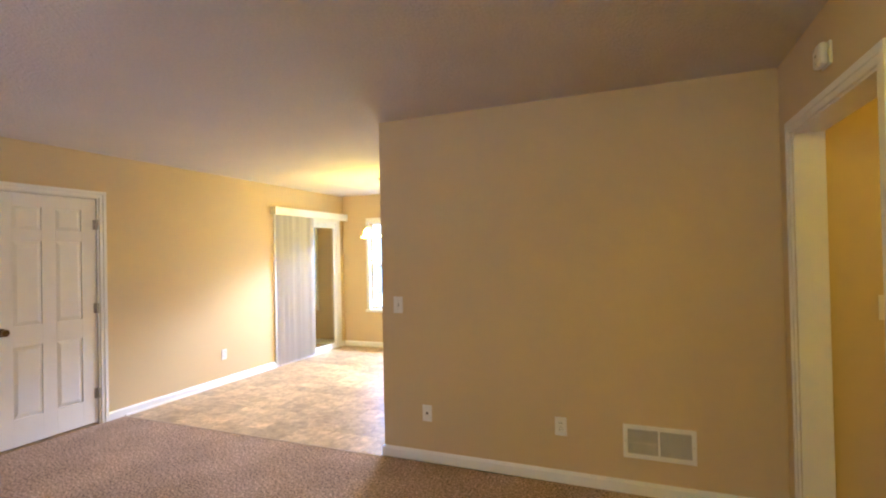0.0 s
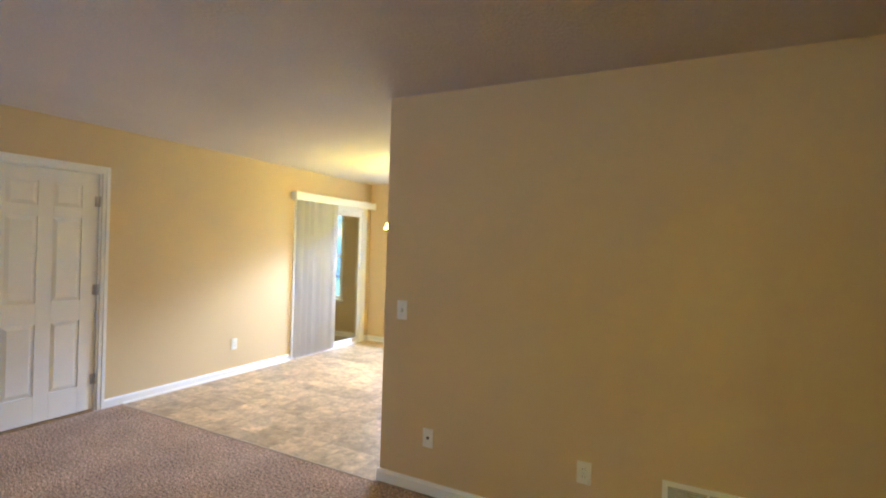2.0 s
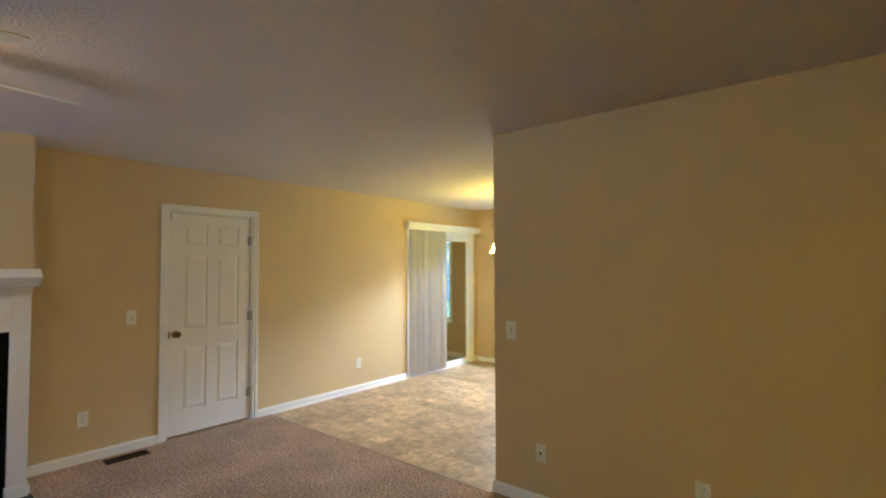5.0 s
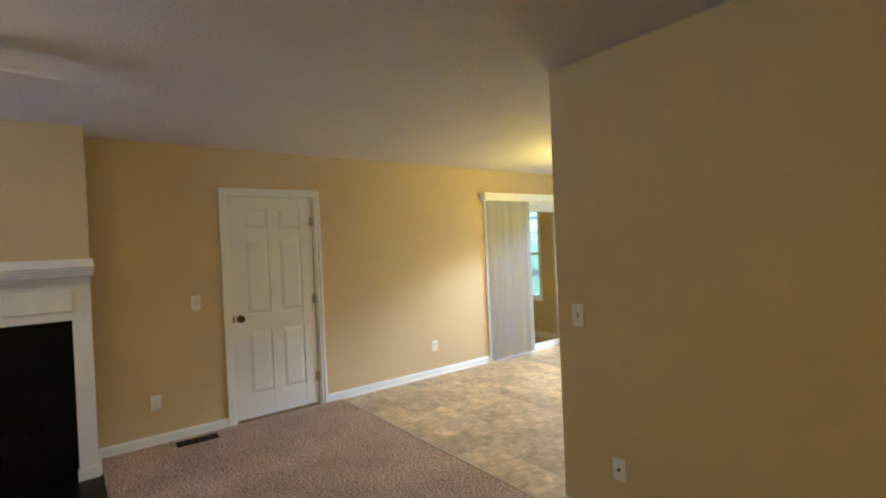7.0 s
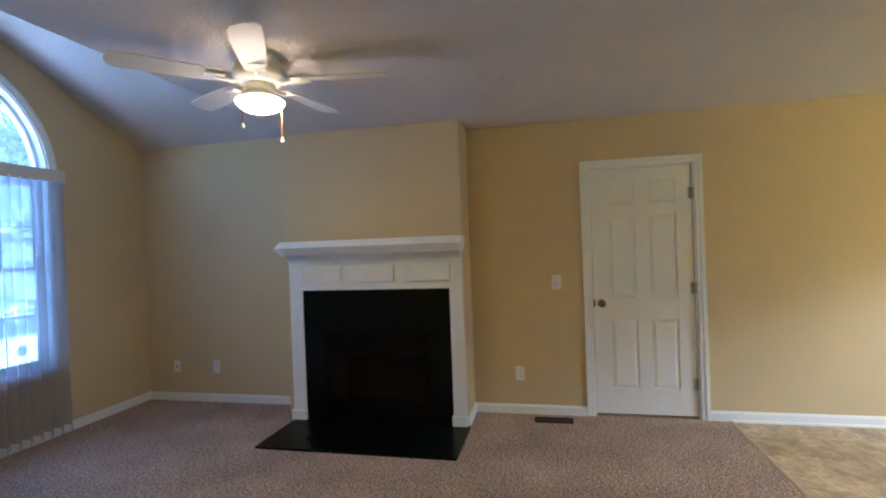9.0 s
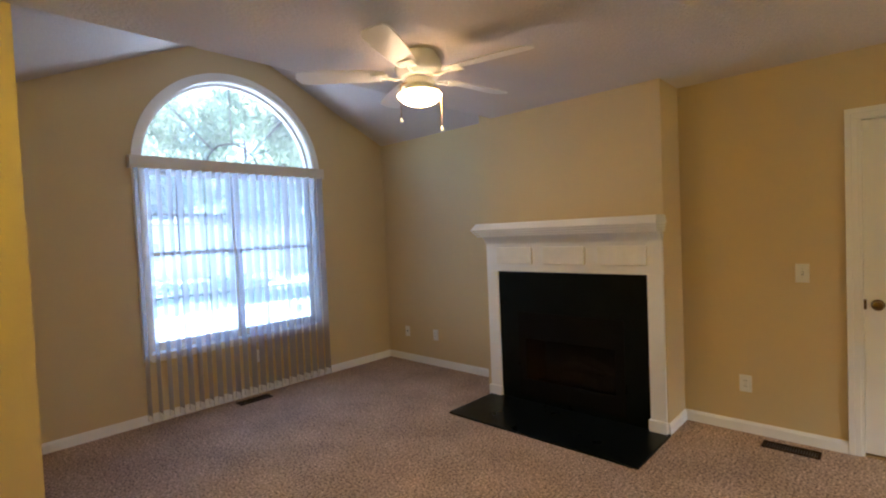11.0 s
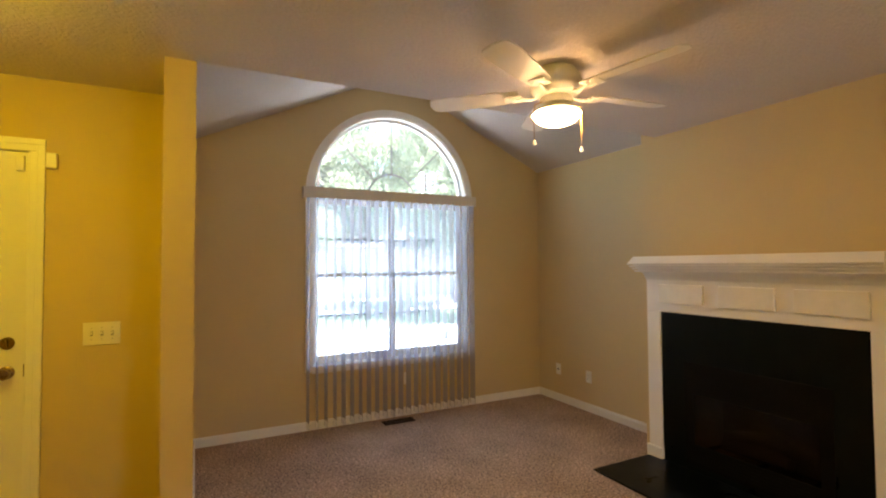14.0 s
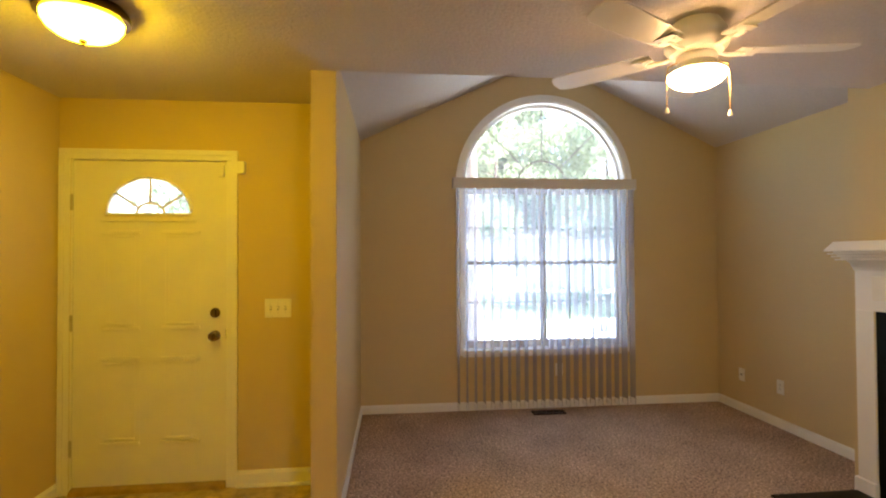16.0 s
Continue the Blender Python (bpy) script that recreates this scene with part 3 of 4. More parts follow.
def arched_window():
    w = thing("window_1", pose(WX, WY, 0), "tall white vinyl window with a half-round sunburst top", "window")
    w["kind"] = "structure"
    R = WR
    # inside casing: arch and legs in two steps, stool and apron
    bm = ring(R, R + 0.032, 0.0006, 0.012, 0, WZ)
    part("arch_casing", bm, WHITE, w, "", True)
    part("arch_casing", ring(R + 0.032, R + 0.062, 0.0006, 0.018, 0, WZ), WHITE, w, "", True)
    for s in (-1, 1):
        part("side_casing", boxes((s * R, 0.0006, WB - 0.045, s * (R + 0.032), 0.012, WZ), (s * (R + 0.032), 0.0006, WB - 0.045, s * (R + 0.062), 0.018, WZ), bevel=0.002), WHITE, w)
    part("sill", box(-R - 0.002, -TH + 0.045, WB - 0.02, R + 0.002, 0.022, WB + 0.006, 0.004), WHITE, w)
    part("apron", box(-R, 0.0006, WB - 0.06, R, 0.014, WB - 0.021, 0.003), WHITE, w)
    # liner of the opening
    part("liner", ring(R - 0.012, R - 0.0008, -TH + 0.002, -0.0006, 0, WZ), WHITE, w, "", True)
    for s in (-1, 1):
        part("liner", box(s * (R - 0.012), -TH + 0.002, WB + 0.006, s * (R - 0.0008), -0.0006, WZ), WHITE, w)
    y0, y1 = -TH + 0.005, -TH + 0.055
    q = R - 0.0125
    part("window_frame", ring(q - 0.024, q, y0, y1, 0, WZ), VINYLW, w, "", True)
    part("transom", box(-q, y0, WZ - 0.045, q, y1, WZ + 0.02, 0.004), VINYLW, w)
    part("mullion", box(-0.014, y0, WB + 0.045, 0.014, y1 + 0.004, WZ - 0.046, 0.004), VINYLW, w)
    for s in (-1, 1):
        part("window_frame", box(s * (q - 0.03), y0, WB + 0.008, s * q, y1, WZ - 0.046, 0.003), VINYLW, w)
    part("window_frame", box(-q + 0.03, y0, WB + 0.008, q - 0.03, y1, WB + 0.044, 0.003), VINYLW, w)
    zm = 1.385
    for s in (-1, 1):
        x0, x1 = sorted((s * 0.015, s * (q - 0.031)))
        for za, zb, yy in ((WB + 0.046, zm + 0.02, y0 + 0.022), (zm - 0.02, WZ - 0.047, y0 + 0.002)):
            t, r = 0.021, 0.032
            sash = part("sash", boxes((x0, yy, za, x0 + t, yy + 0.018, zb), (x1 - t, yy, za, x1, yy + 0.018, zb), (x0 + t, yy, za, x1 - t, yy + 0.018, za + r), (x0 + t, yy, zb - r, x1 - t, yy + 0.018, zb), bevel=0.002), VINYLW, w)
            g = part("pane", box(x0 + t, yy + 0.007, za + r, x1 - t, yy + 0.010, zb - r), GLASS, sash)
            g.visible_shadow = False
            for k in (1, 2):
                xm = x0 + t + (x1 - x0 - 2 * t) * k / 3
                part("muntin", box(xm - 0.0055, yy + 0.011, za + r, xm + 0.0055, yy + 0.015, zb - r), MUNTIN, sash)
            zc = (za + zb) / 2
            part("muntin", box(x0 + t, yy + 0.0112, zc - 0.006, x1 - t, yy + 0.0152, zc + 0.006), MUNTIN, sash)
    part("sash_lock", box(-0.42, y1 - 0.012, zm + 0.02, -0.36, y1 + 0.012, zm + 0.034, 0.003), VINYLW, w)
    # half-round light
    gq = q - 0.025
    bm = bmesh.new()
    bm.faces.new([bm.verts.new((gq * math.cos(math.pi * i / 36), y0 + 0.02, WZ + 0.02 + gq * 0.985 * math.sin(math.pi * i / 36))) for i in range(37)])
    g = part("pane", bm, GLASS, w)
    g.visible_shadow = False
    part("muntin", ring(0.245, 0.259, y0 + 0.022, y0 + 0.030, 0, WZ, n=24), MUNTIN, w)
    for deg in (45, 90, 135):
        c, s = math.cos(radians(deg)), math.sin(radians(deg))
        part("muntin", tube([(0.255 * c, y0 + 0.026, WZ + 0.255 * s), ((gq + 0.004) * c, y0 + 0.026, WZ + (gq + 0.004) * s)], 0.007, 6), MUNTIN, w)
    # round alarm sticker low in one pane
    part("sticker", lathe([(0, 0), (0.045, 0), (0.045, 0.001), (0, 0.001)], 24, pose(-0.62, y0 + 0.034, 0.74, -90, 0, 0)), SHEER, w, "small round sticker on the glass")


arched_window()


def window_blind():
    b = thing("vertical_blind", pose(WX, WY, 0), "open sheer white vertical blind reaching the floor", "blind")
    v0, v1 = -0.880, 0.905
    bm = boxes((v0, 0.082, 2.088, v1, 0.090, 2.190), (v0, 0.0195, 2.182, v1, 0.0815, 2.190), (v0, 0.0195, 2.088, v0 + 0.008, 0.0815, 2.181), (v1 - 0.008, 0.0195, 2.088, v1, 0.0815, 2.181), bevel=0.0025)
    part("valance", bm, VALANCE, b, "boxed valance with its backlit shade in the colour")
    part("headrail", box(v0 + 0.02, 0.036, 2.115, v1 - 0.02, 0.066, 2.150, 0.003), VINYLW, b)
    n, z0, z1, wid = 22, 0.028, 2.105, 0.089
    rnd = random.Random(5)
    for i in range(n):
        x = v0 + 0.045 + (v1 - v0 - 0.09) * i / (n - 1)
        turn = radians(98 + rnd.uniform(-4, 4))
        bm = bmesh.new()
        rows = []
        for j in range(7):
            z = z0 + (z1 - z0) * j / 6
            tw = turn + radians(rnd.uniform(-0.4, 0.4))
            row = []
            for k in range(5):
                u = (k / 4 - 0.5) * wid
                bow = 0.006 * (1 - (2 * k / 4 - 1) ** 2)
                row.append(bm.verts.new((x + u * math.cos(tw) - bow * math.sin(tw), 0.062 + u * math.sin(tw) * 0.98 + bow * math.cos(tw) * 0.4, z)))
            rows.append(row)
        for a, c in zip(rows, rows[1:]):
            for k in range(4):
                bm.faces.new((a[k], a[k + 1], c[k + 1], c[k]))
        vane = part("vane", bm, SHEER, b, "", True)
        part("weight", box(-0.034, -0.0012, z0 - 0.002, 0.034, 0.0012, z0 + 0.055), VINYLW, vane, "white hem weight").matrix_basis = Matrix.Translation((x, 0.062, 0)) @ pose(0, 0, 0, 0, 0, math.degrees(turn))
    part("chain", tube([(v1 - 0.07, 0.075, 2.10), (v1 - 0.066, 0.078, 1.4), (v1 - 0.07, 0.075, 0.75)], 0.0025, 6), VINYLW, b)


window_blind()


# ---- sliding door ----
def sliding_door():
    d = thing("door_3", pose(LX, 0, 0), "white sliding patio door with reflecting glass", "sliding door")
    d["kind"] = "structure"
    part("casing", casing_bm("y", S0, S1, SH - 0.006, 0, 1, 0.055), WHITE, d)
    part("frame", jamb_bm("y", S0, S1, SH, -TH, -0.0006, 0.03), VINYLW, d)
    part("track", box(-TH, S0 + 0.03, -0.02, 0.022, S1 - 0.03, 0.030, 0.004), VINYLW, d, "white aluminium track")
    mid = (S0 + S1) / 2
    for a, b, x in ((S0 + 0.031, mid + 0.04, -0.095), (mid - 0.04, S1 - 0.031, -0.05)):
        t = 0.06
        p = part("sliding_panel", boxes((x, a, 0.031, x + 0.034, a + t, SH - 0.031), (x, b - t, 0.031, x + 0.034, b, SH - 0.031), (x, a + t, 0.031, x + 0.034, b - t, 0.031 + 0.05), (x, a + t, SH - 0.031 - 0.08, x + 0.034, b - t, SH - 0.031), bevel=0.003), VINYLW, d)
        g = part("pane", box(x + 0.014, a + t, 0.081, x + 0.020, b - t, SH - 0.111), SLIDEGLASS, p)
        g.visible_shadow = False
    part("door_pull", boxes((-0.016, S1 - 0.082, 0.92, 0.012, S1 - 0.062, 1.16), bevel=0.006), VINYLW, d)
    part("lock_plate", box(-0.0158, S1 - 0.10, 0.98, -0.010, S1 - 0.05, 1.10, 0.002), VINYLW, d)
    # unseen dark box added behind the glass so that its reflections show
    built("wall_porch", boxes((-6.6, S0 - 0.6, -0.2, -6.5, S1 + 1.2, 2.6), (-6.5, S0 - 0.7, -0.2, LX - TH - 0.01, S0 - 0.6, 2.6), (-6.5, S1 + 1.1, -0.2, LX - TH - 0.01, S1 + 1.2, 2.6), (-6.6, S0 - 0.7, 2.5, LX - TH - 0.01, S1 + 1.2, 2.6)), DARKBOX, "unseen dark box added behind the sliding door", "wall")
    built("floor_porch", box(-6.6, S0 - 0.7, -0.3, LX - TH, S1 + 1.2, -0.1), DARKBOX, "floor of the added dark box", "floor")


sliding_door()


def slider_blind():
    b = thing("vertical_blind", pose(LX, 0, 0), "grey-white vertical blind drawn to one side of the patio door", "blind")
    a, c = 5.14, 6.84
    part("valance", boxes((0.098, a, 2.045, 0.106, c, 2.148), (0.018, a, 2.140, 0.0975, c, 2.148), (0.018, a, 2.045, 0.0975, a + 0.008, 2.139), (0.018, c - 0.008, 2.045, 0.0975, c, 2.139), bevel=0.0025), WHITE, b, "white boxed valance")
    part("valance_cap", box(0.096, a - 0.004, 2.04, 0.110, a + 0.05, 2.152, 0.003), WHITE, b)
    part("valance_cap", box(0.096, c - 0.05, 2.04, 0.110, c + 0.004, 2.152, 0.003), WHITE, b)
    part("headrail", box(0.045, a + 0.03, 2.075, 0.075, c - 0.03, 2.105, 0.003), VINYLW, b)
    rnd = random.Random(9)
    n = 20
    for i in range(n):
        y = 5.245 + 0.70 * i / (n - 1)
        turn = radians(58 + rnd.uniform(-10, 10))
        bm = bmesh.new()
        rows = []
        for j in range(6):
            z = 0.035 + (2.07 - 0.035) * j / 5
            tw = turn + radians(rnd.uniform(-0.6, 0.6))
            row = []
            for k in range(5):
                u = (k / 4 - 0.5) * 0.082
                bow = 0.007 * (1 - (2 * k / 4 - 1) ** 2)
                row.append(bm.verts.new((0.060 + u * math.sin(tw) * 0.8 + bow, y + u * math.cos(tw), z)))
            rows.append(row)
        for p, q in zip(rows, rows[1:]):
            for k in range(4):
                bm.faces.new((p[k], p[k + 1], q[k + 1], q[k]))
        part("vane", bm, VANE, b, "", True)


slider_blind()


# ---- dining window ----
def dining_window():
    w = thing("window_2", pose(0, FY, 0), "white double-hung dining room window", "window")
    w["kind"] = "structure"
    part("window_frame", boxes((K0, 0.06, KZ0, K0 + 0.035, 0.12, KZ1), (K1 - 0.035, 0.06, KZ0, K1, 0.12, KZ1), (K0 + 0.035, 0.06, KZ0, K1 - 0.035, 0.12, KZ0 + 0.05), (K0 + 0.035, 0.06, KZ1 - 0.05, K1 - 0.035, 0.12, KZ1), bevel=0.003), VINYLW, w)
    part("casing", boxes((K0 - 0.055, -0.016, KZ0 - 0.02, K0, -0.0006, KZ1 + 0.055), (K1, -0.016, KZ0 - 0.02, K1 + 0.055, -0.0006, KZ1 + 0.055), (K0, -0.016, KZ1, K1, -0.0006, KZ1 + 0.055), bevel=0.003), WHITE, w)
    part("window_sill", box(K0 - 0.075, -0.035, KZ0 - 0.04, K1 + 0.075, 0.0599, KZ0 - 0.0005, 0.004), WHITE, w)
    mid = (K0 + K1) / 2
    part("mullion", box(mid - 0.04, 0.06, KZ0 + 0.05, mid + 0.04, 0.118, KZ1 - 0.05, 0.003), VINYLW, w)
    zm = (KZ0 + KZ1) / 2
    for a, b in ((K0 + 0.035, mid - 0.04), (mid + 0.04, K1 - 0.035)):
        part("meeting_rail", box(a, 0.07, zm - 0.022, b, 0.11, zm + 0.022, 0.003), VINYLW, w)
        for za, zb in ((KZ0 + 0.05, zm - 0.022), (zm + 0.022, KZ1 - 0.05)):
            g = part("pane", box(a, 0.088, za, b, 0.092, zb), GLASS, w)
            g.visible_shadow = False
            part("muntin", box((a + b) / 2 - 0.008, 0.080, za, (a + b) / 2 + 0.008, 0.087, zb), VINYLW, w)
            part("muntin", box(a, 0.0802, (za + zb) / 2 - 0.008, b, 0.0868, (za + zb) / 2 + 0.008), VINYLW, w)


dining_window()
# added lamp standing in for the dining window's open sky, under the eave
win_light = new("dining_sky_lamp", bpy.data.lights.new("dining_sky_lamp", "AREA"))
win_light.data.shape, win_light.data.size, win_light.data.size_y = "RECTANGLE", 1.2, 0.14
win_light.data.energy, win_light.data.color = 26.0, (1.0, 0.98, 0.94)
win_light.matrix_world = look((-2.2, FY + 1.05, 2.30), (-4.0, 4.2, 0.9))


# ---- fireplace ----
def fireplace():
    f = thing("fireplace", pose(CBX, 0, 0), "black slate fireplace in a white painted wooden mantel", "fireplace")
    a, b, top = -0.258, 1.024, 1.112
    la, lb = -0.375, 1.132
    g = 0.0008
    for y0, y1, so in ((la, a, -1), (b, lb, 1)):
        leg = part("leg", boxes((g, y0, 0.0, 0.024, y1, top), bevel=0.003), WHITE, f)
        part("plinth", box(g, y0 - 0.010, 0.0, 0.042, y1 + 0.004, 0.094, 0.004), WHITE, leg)
    # frieze board with three raised panels
    zf0, zf1 = top, 1.4135
    frieze = part("frieze", box(g, la, zf0 + 0.0005, 0.022, lb, zf1, 0.001), WHITE, f)
    for y0, y1 in ((-0.249, 0.101), (0.214, 0.568), (0.675, 1.030)):
        part("panel", box(0.0222, y0, 1.178, 0.046, y1, 1.318, 0.003), FRIEZEP, frieze, "cream-white raised panel")
    part("bed_moulding", extrude([(0.0225, 1.352), (0.030, 1.352), (0.038, 1.372), (0.056, 1.396), (0.080, 1.4132), (0.0225, 1.4132)], "y", la, lb), WHITE, f)
    # mantel shelf: three ridges under a sloped cap
    s0, s1, sx = -0.405, 1.160, 0.203
    for z0, z1, dx, dy in ((1.414, 1.4245, 0.164, 0.034), (1.432, 1.4425, 0.177, 0.022), (1.450, 1.4605, 0.191, 0.010)):
        part("ridge", box(g, s0 + dy, z0, dx, s1 - dy * 0.3, z1, 0.004), WHITE, f)
        part("fillet", box(g, s0 + dy + 0.020, z1, dx - 0.022, s1 - dy * 0.3 - 0.010, z1 + 0.0075), WHITE, f)
    bm = bmesh.new()
    lo = [bm.verts.new(p) for p in ((g, s0, 1.468), (sx, s0, 1.468), (sx, s1, 1.468), (g, s1, 1.468))]
    me = [bm.verts.new(p) for p in ((g, s0, 1.476), (sx, s0, 1.476), (sx, s1, 1.476), (g, s1, 1.476))]
    hi = [bm.verts.new(p) for p in ((g, s0 + 0.032, 1.528), (sx - 0.034, s0 + 0.032, 1.528), (sx - 0.034, s1 - 0.010, 1.528), (g, s1 - 0.010, 1.528))]
    bm.faces.new(hi), bm.faces.new(list(reversed(lo)))
    for p, q in ((lo, me), (me, hi)):
        for k in range(4):
            j = (k + 1) % 4
            bm.faces.new((p[k], p[j], q[j], q[k]))
    bmesh.ops.recalc_face_normals(bm, faces=bm.faces)
    bmesh.ops.bevel(bm, geom=list(bm.edges), offset=0.003, segments=2, affect="EDGES", profile=0.5)
    part("shelf", bm, WHITE, f, "white mantel shelf with a sloped edge")
    # slate facing
    o0, o1, oz0, oz1 = -0.035, 0.815, 0.085, 0.74
    bm = bmesh.new()
    rims = []
    for x in (g, 0.012):
        rims.append(([bm.verts.new((x, y, z)) for y, z in ((a + 0.001, 0.0), (b - 0.001, 0.0), (b - 0.001, top - 0.001), (a + 0.001, top - 0.001))],
                     [bm.verts.new((x, y, z)) for y, z in ((o0, oz0), (o1, oz0), (o1, oz1), (o0, oz1))]))
    for k in range(4):
        j = (k + 1) % 4
        for out, inn in rims:
            bm.faces.new((out[k], out[j], inn[j], inn[k]))
        for u in (0, 1):
            bm.faces.new((rims[0][u][k], rims[0][u][j], rims[1][u][j], rims[1][u][k]))
    bmesh.ops.recalc_face_normals(bm, faces=bm.faces)
    part("slate_facing", bm, BLACK, f, "smooth black slate facing")
    # metal surround and glass
    part("firebox_frame", boxes((0.0122, o0 - 0.03, oz0 - 0.03, 0.020, o0 + 0.038, oz1 + 0.03), (0.0122, o1 - 0.038, oz0 - 0.03, 0.020, o1 + 0.03, oz1 + 0.03),
                                (0.0122, o0 + 0.0382, oz1 - 0.19, 0.020, o1 - 0.0382, oz1 + 0.03), (0.0122, o0 + 0.0382, oz0 - 0.03, 0.020, o1 - 0.0382, oz0 + 0.12)), FIREBLACK, f, "black metal firebox surround")
    for k in range(5):
        part("louvre", box(0.0202, o0 + 0.08, oz0 - 0.005 + 0.022 * k, 0.0225, o1 - 0.08, oz0 + 0.005 + 0.022 * k), FIREBLACK, f)
    gl = part("glass", box(0.0135, o0 + 0.0385, oz0 + 0.121, 0.0165, o1 - 0.0385, oz1 - 0.191), FIREGLASS, f)
    gl.visible_shadow = False
    part("hearth", box(0.0125, s0 + 0.035, 0.0, 0.612, s1 - 0.005, 0.014, 0.003), BLACK, f, "low black slate hearth slab")
    for y0, z, r, t in ((0.10, 0.225, 0.05, 0.02), (0.16, 0.30, 0.042, -0.06), (0.30, 0.36, 0.034, 0.10)):
        part("log", tube([(-0.14 - t, y0, z), (-0.15, y0 + 0.2, z + 0.02), (-0.12 + t, y0 + 0.46, z)], [r * 0.8, r, r * 0.75], 10), LOGM, f, "charred ceramic log", True)
    for y in (0.06, 0.40, 0.71):
        part("grate_bar", box(-0.24, y - 0.01, 0.165, -0.05, y + 0.01, 0.18), FIREBLACK, f)
    return o0, o1, oz0, oz1


OPEN = fireplace()


# ---- ceiling fan ----
def ceiling_fan():
    f = thing("ceiling_fan", pose(-2.38, 0.388, 0), "white five-blade ceiling fan with a lit frosted bowl", "ceiling fan")
    part("motor_housing", lathe([(0, CZ), (0.095, CZ), (0.100, 2.44), (0.120, 2.41), (0.130, 2.375), (0.128, 2.345), (0.105, 2.318), (0.06, 2.312), (0, 2.312)], 36), FANW, f, "", True)
    part("switch_housing", lathe([(0, 2.311), (0.075, 2.311), (0.082, 2.30), (0.080, 2.275), (0.062, 2.262), (0.062, 2.250), (0, 2.250)], 32), FANW, f, "", True)
    part("fitter", lathe([(0, 2.2495), (0.085, 2.2495), (0.104, 2.243), (0.110, 2.235), (0.106, 2.229), (0, 2.229)], 32), FANW, f, "", True)
    part("bowl", lathe([(0.104, 2.2285), (0.119, 2.227), (0.121, 2.221), (0.113, 2.209), (0.096, 2.192), (0.071, 2.179), (0.041, 2.171), (0.0, 2.168)], 36), FANBULB, f, "glowing white frosted glass bowl", True)
    for i in range(5):
        m = pose(0, 0, 0, 0, 0, 28 + 72 * i)
        iron = tube([(0.095, 0, 2.322), (0.13, 0, 2.312), (0.17, 0.0, 2.318), (0.205, 0, 2.326)], 0.009, 8)
        add_box(iron, 0.17, -0.045, 2.322, 0.26, 0.045, 2.327, 0.002)
        for yy in (-0.03, 0.03):
            add_box(iron, 0.215, yy - 0.006, 2.319, 0.227, yy + 0.006, 2.3215)
        iron.transform(m)
        arm = part("blade_arm", iron, FANW, f, "", True)
        pts = [(0.185, -0.050), (0.30, -0.060), (0.52, -0.068), (0.62, -0.066), (0.652, -0.050), (0.664, 0.0), (0.652, 0.050), (0.62, 0.066), (0.52, 0.068), (0.30, 0.060), (0.185, 0.050)]
        bl = extrude(pts, "z", -0.003, 0.003)
        bl.transform(m @ pose(0, 0, 2.333, 11, 0, 0))
        part("blade", bl, FANW, arm)
    for x, y, z in ((0.0995, -0.0166, 2.060), (-0.0918, 0.0417, 2.035)):
        c = part("pull_chain", tube([(x * 0.72, y * 0.72, 2.285), (x * 1.2, y * 1.2, 2.262), (x * 1.25, y * 1.25, 2.20), (x * 1.25, y * 1.25, z + 0.03)], 0.003, 6), BRASS, f, "beaded brass pull chain")
        part("pull", lathe([(0, 0.03), (0.004, 0.028), (0.010, 0.010), (0.009, 0.002), (0, 0)], 14, pose(x * 1.25, y * 1.25, z)), PLASTIC, c, "small white bell pull", True)


ceiling_fan()


def entry_lamp():
    f = thing("ceiling_light", pose(0.148, 0.30, 0), "lit alabaster flush ceiling light with a dark bronze rim", "ceiling light")
    part("pan", lathe([(0, CZ), (0.146, CZ), (0.157, 2.436), (0.164, 2.418), (0.160, 2.402), (0.142, 2.398), (0, 2.398)], 40), BRONZE, f, "dark bronze rim", True)
    part("bowl", lathe([(0.140, 2.3975), (0.137, 2.380), (0.122, 2.356), (0.093, 2.334), (0.053, 2.320), (0, 2.316)], 40), ENTRYBULB, f, "glowing alabaster glass bowl", True)
    part("finial", lathe([(0, 2.316), (0.012, 2.314), (0.014, 2.308), (0.007, 2.301), (0.008, 2.296), (0, 2.291)], 16), BRONZE, f, "bronze finial", True)


entry_lamp()


def chandelier():
    c = thing("chandelier", pose(-2.74, 5.45, 0), "brass dining chandelier with lit white bell shades", "chandelier")
    part("canopy", lathe([(0, CZ), (0.065, CZ), (0.060, 2.43), (0.02, 2.415), (0, 2.415)], 24), BRASS, c, "", True)
    part("stem", tube([(0, 0, 2.416), (0, 0, 1.90)], 0.007, 10), BRASS, c, "", True)
    part("hub", lathe([(0, 1.93), (0.02, 1.92), (0.045, 1.87), (0.05, 1.84), (0.03, 1.79), (0.012, 1.765), (0, 1.755)], 24), BRASS, c, "", True)
    for i in range(3):
        m = pose(0, 0, 0, 0, 0, 185 + 120 * i)
        pts = [m @ Vector(p) for p in ((0.04, 0, 1.83), (0.09, 0, 1.80), (0.14, 0, 1.82), (0.18, 0, 1.865), (0.215, 0, 1.87), (0.232, 0, 1.84), (0.232, 0, 1.80))]
        arm = part("arm", tube(pts, 0.007, 8), BRASS, c, "curved brass arm", True)
        part("shade", lathe([(0.022, 1.815), (0.034, 1.80), (0.042, 1.77), (0.052, 1.735), (0.068, 1.71), (0.080, 1.70), (0.077, 1.70), (0.060, 1.715), (0.0, 1.73)], 28, m @ pose(0.232, 0, 0)), DININGBULB, arm, "glowing bell-shaped glass shade", True)


chandelier()


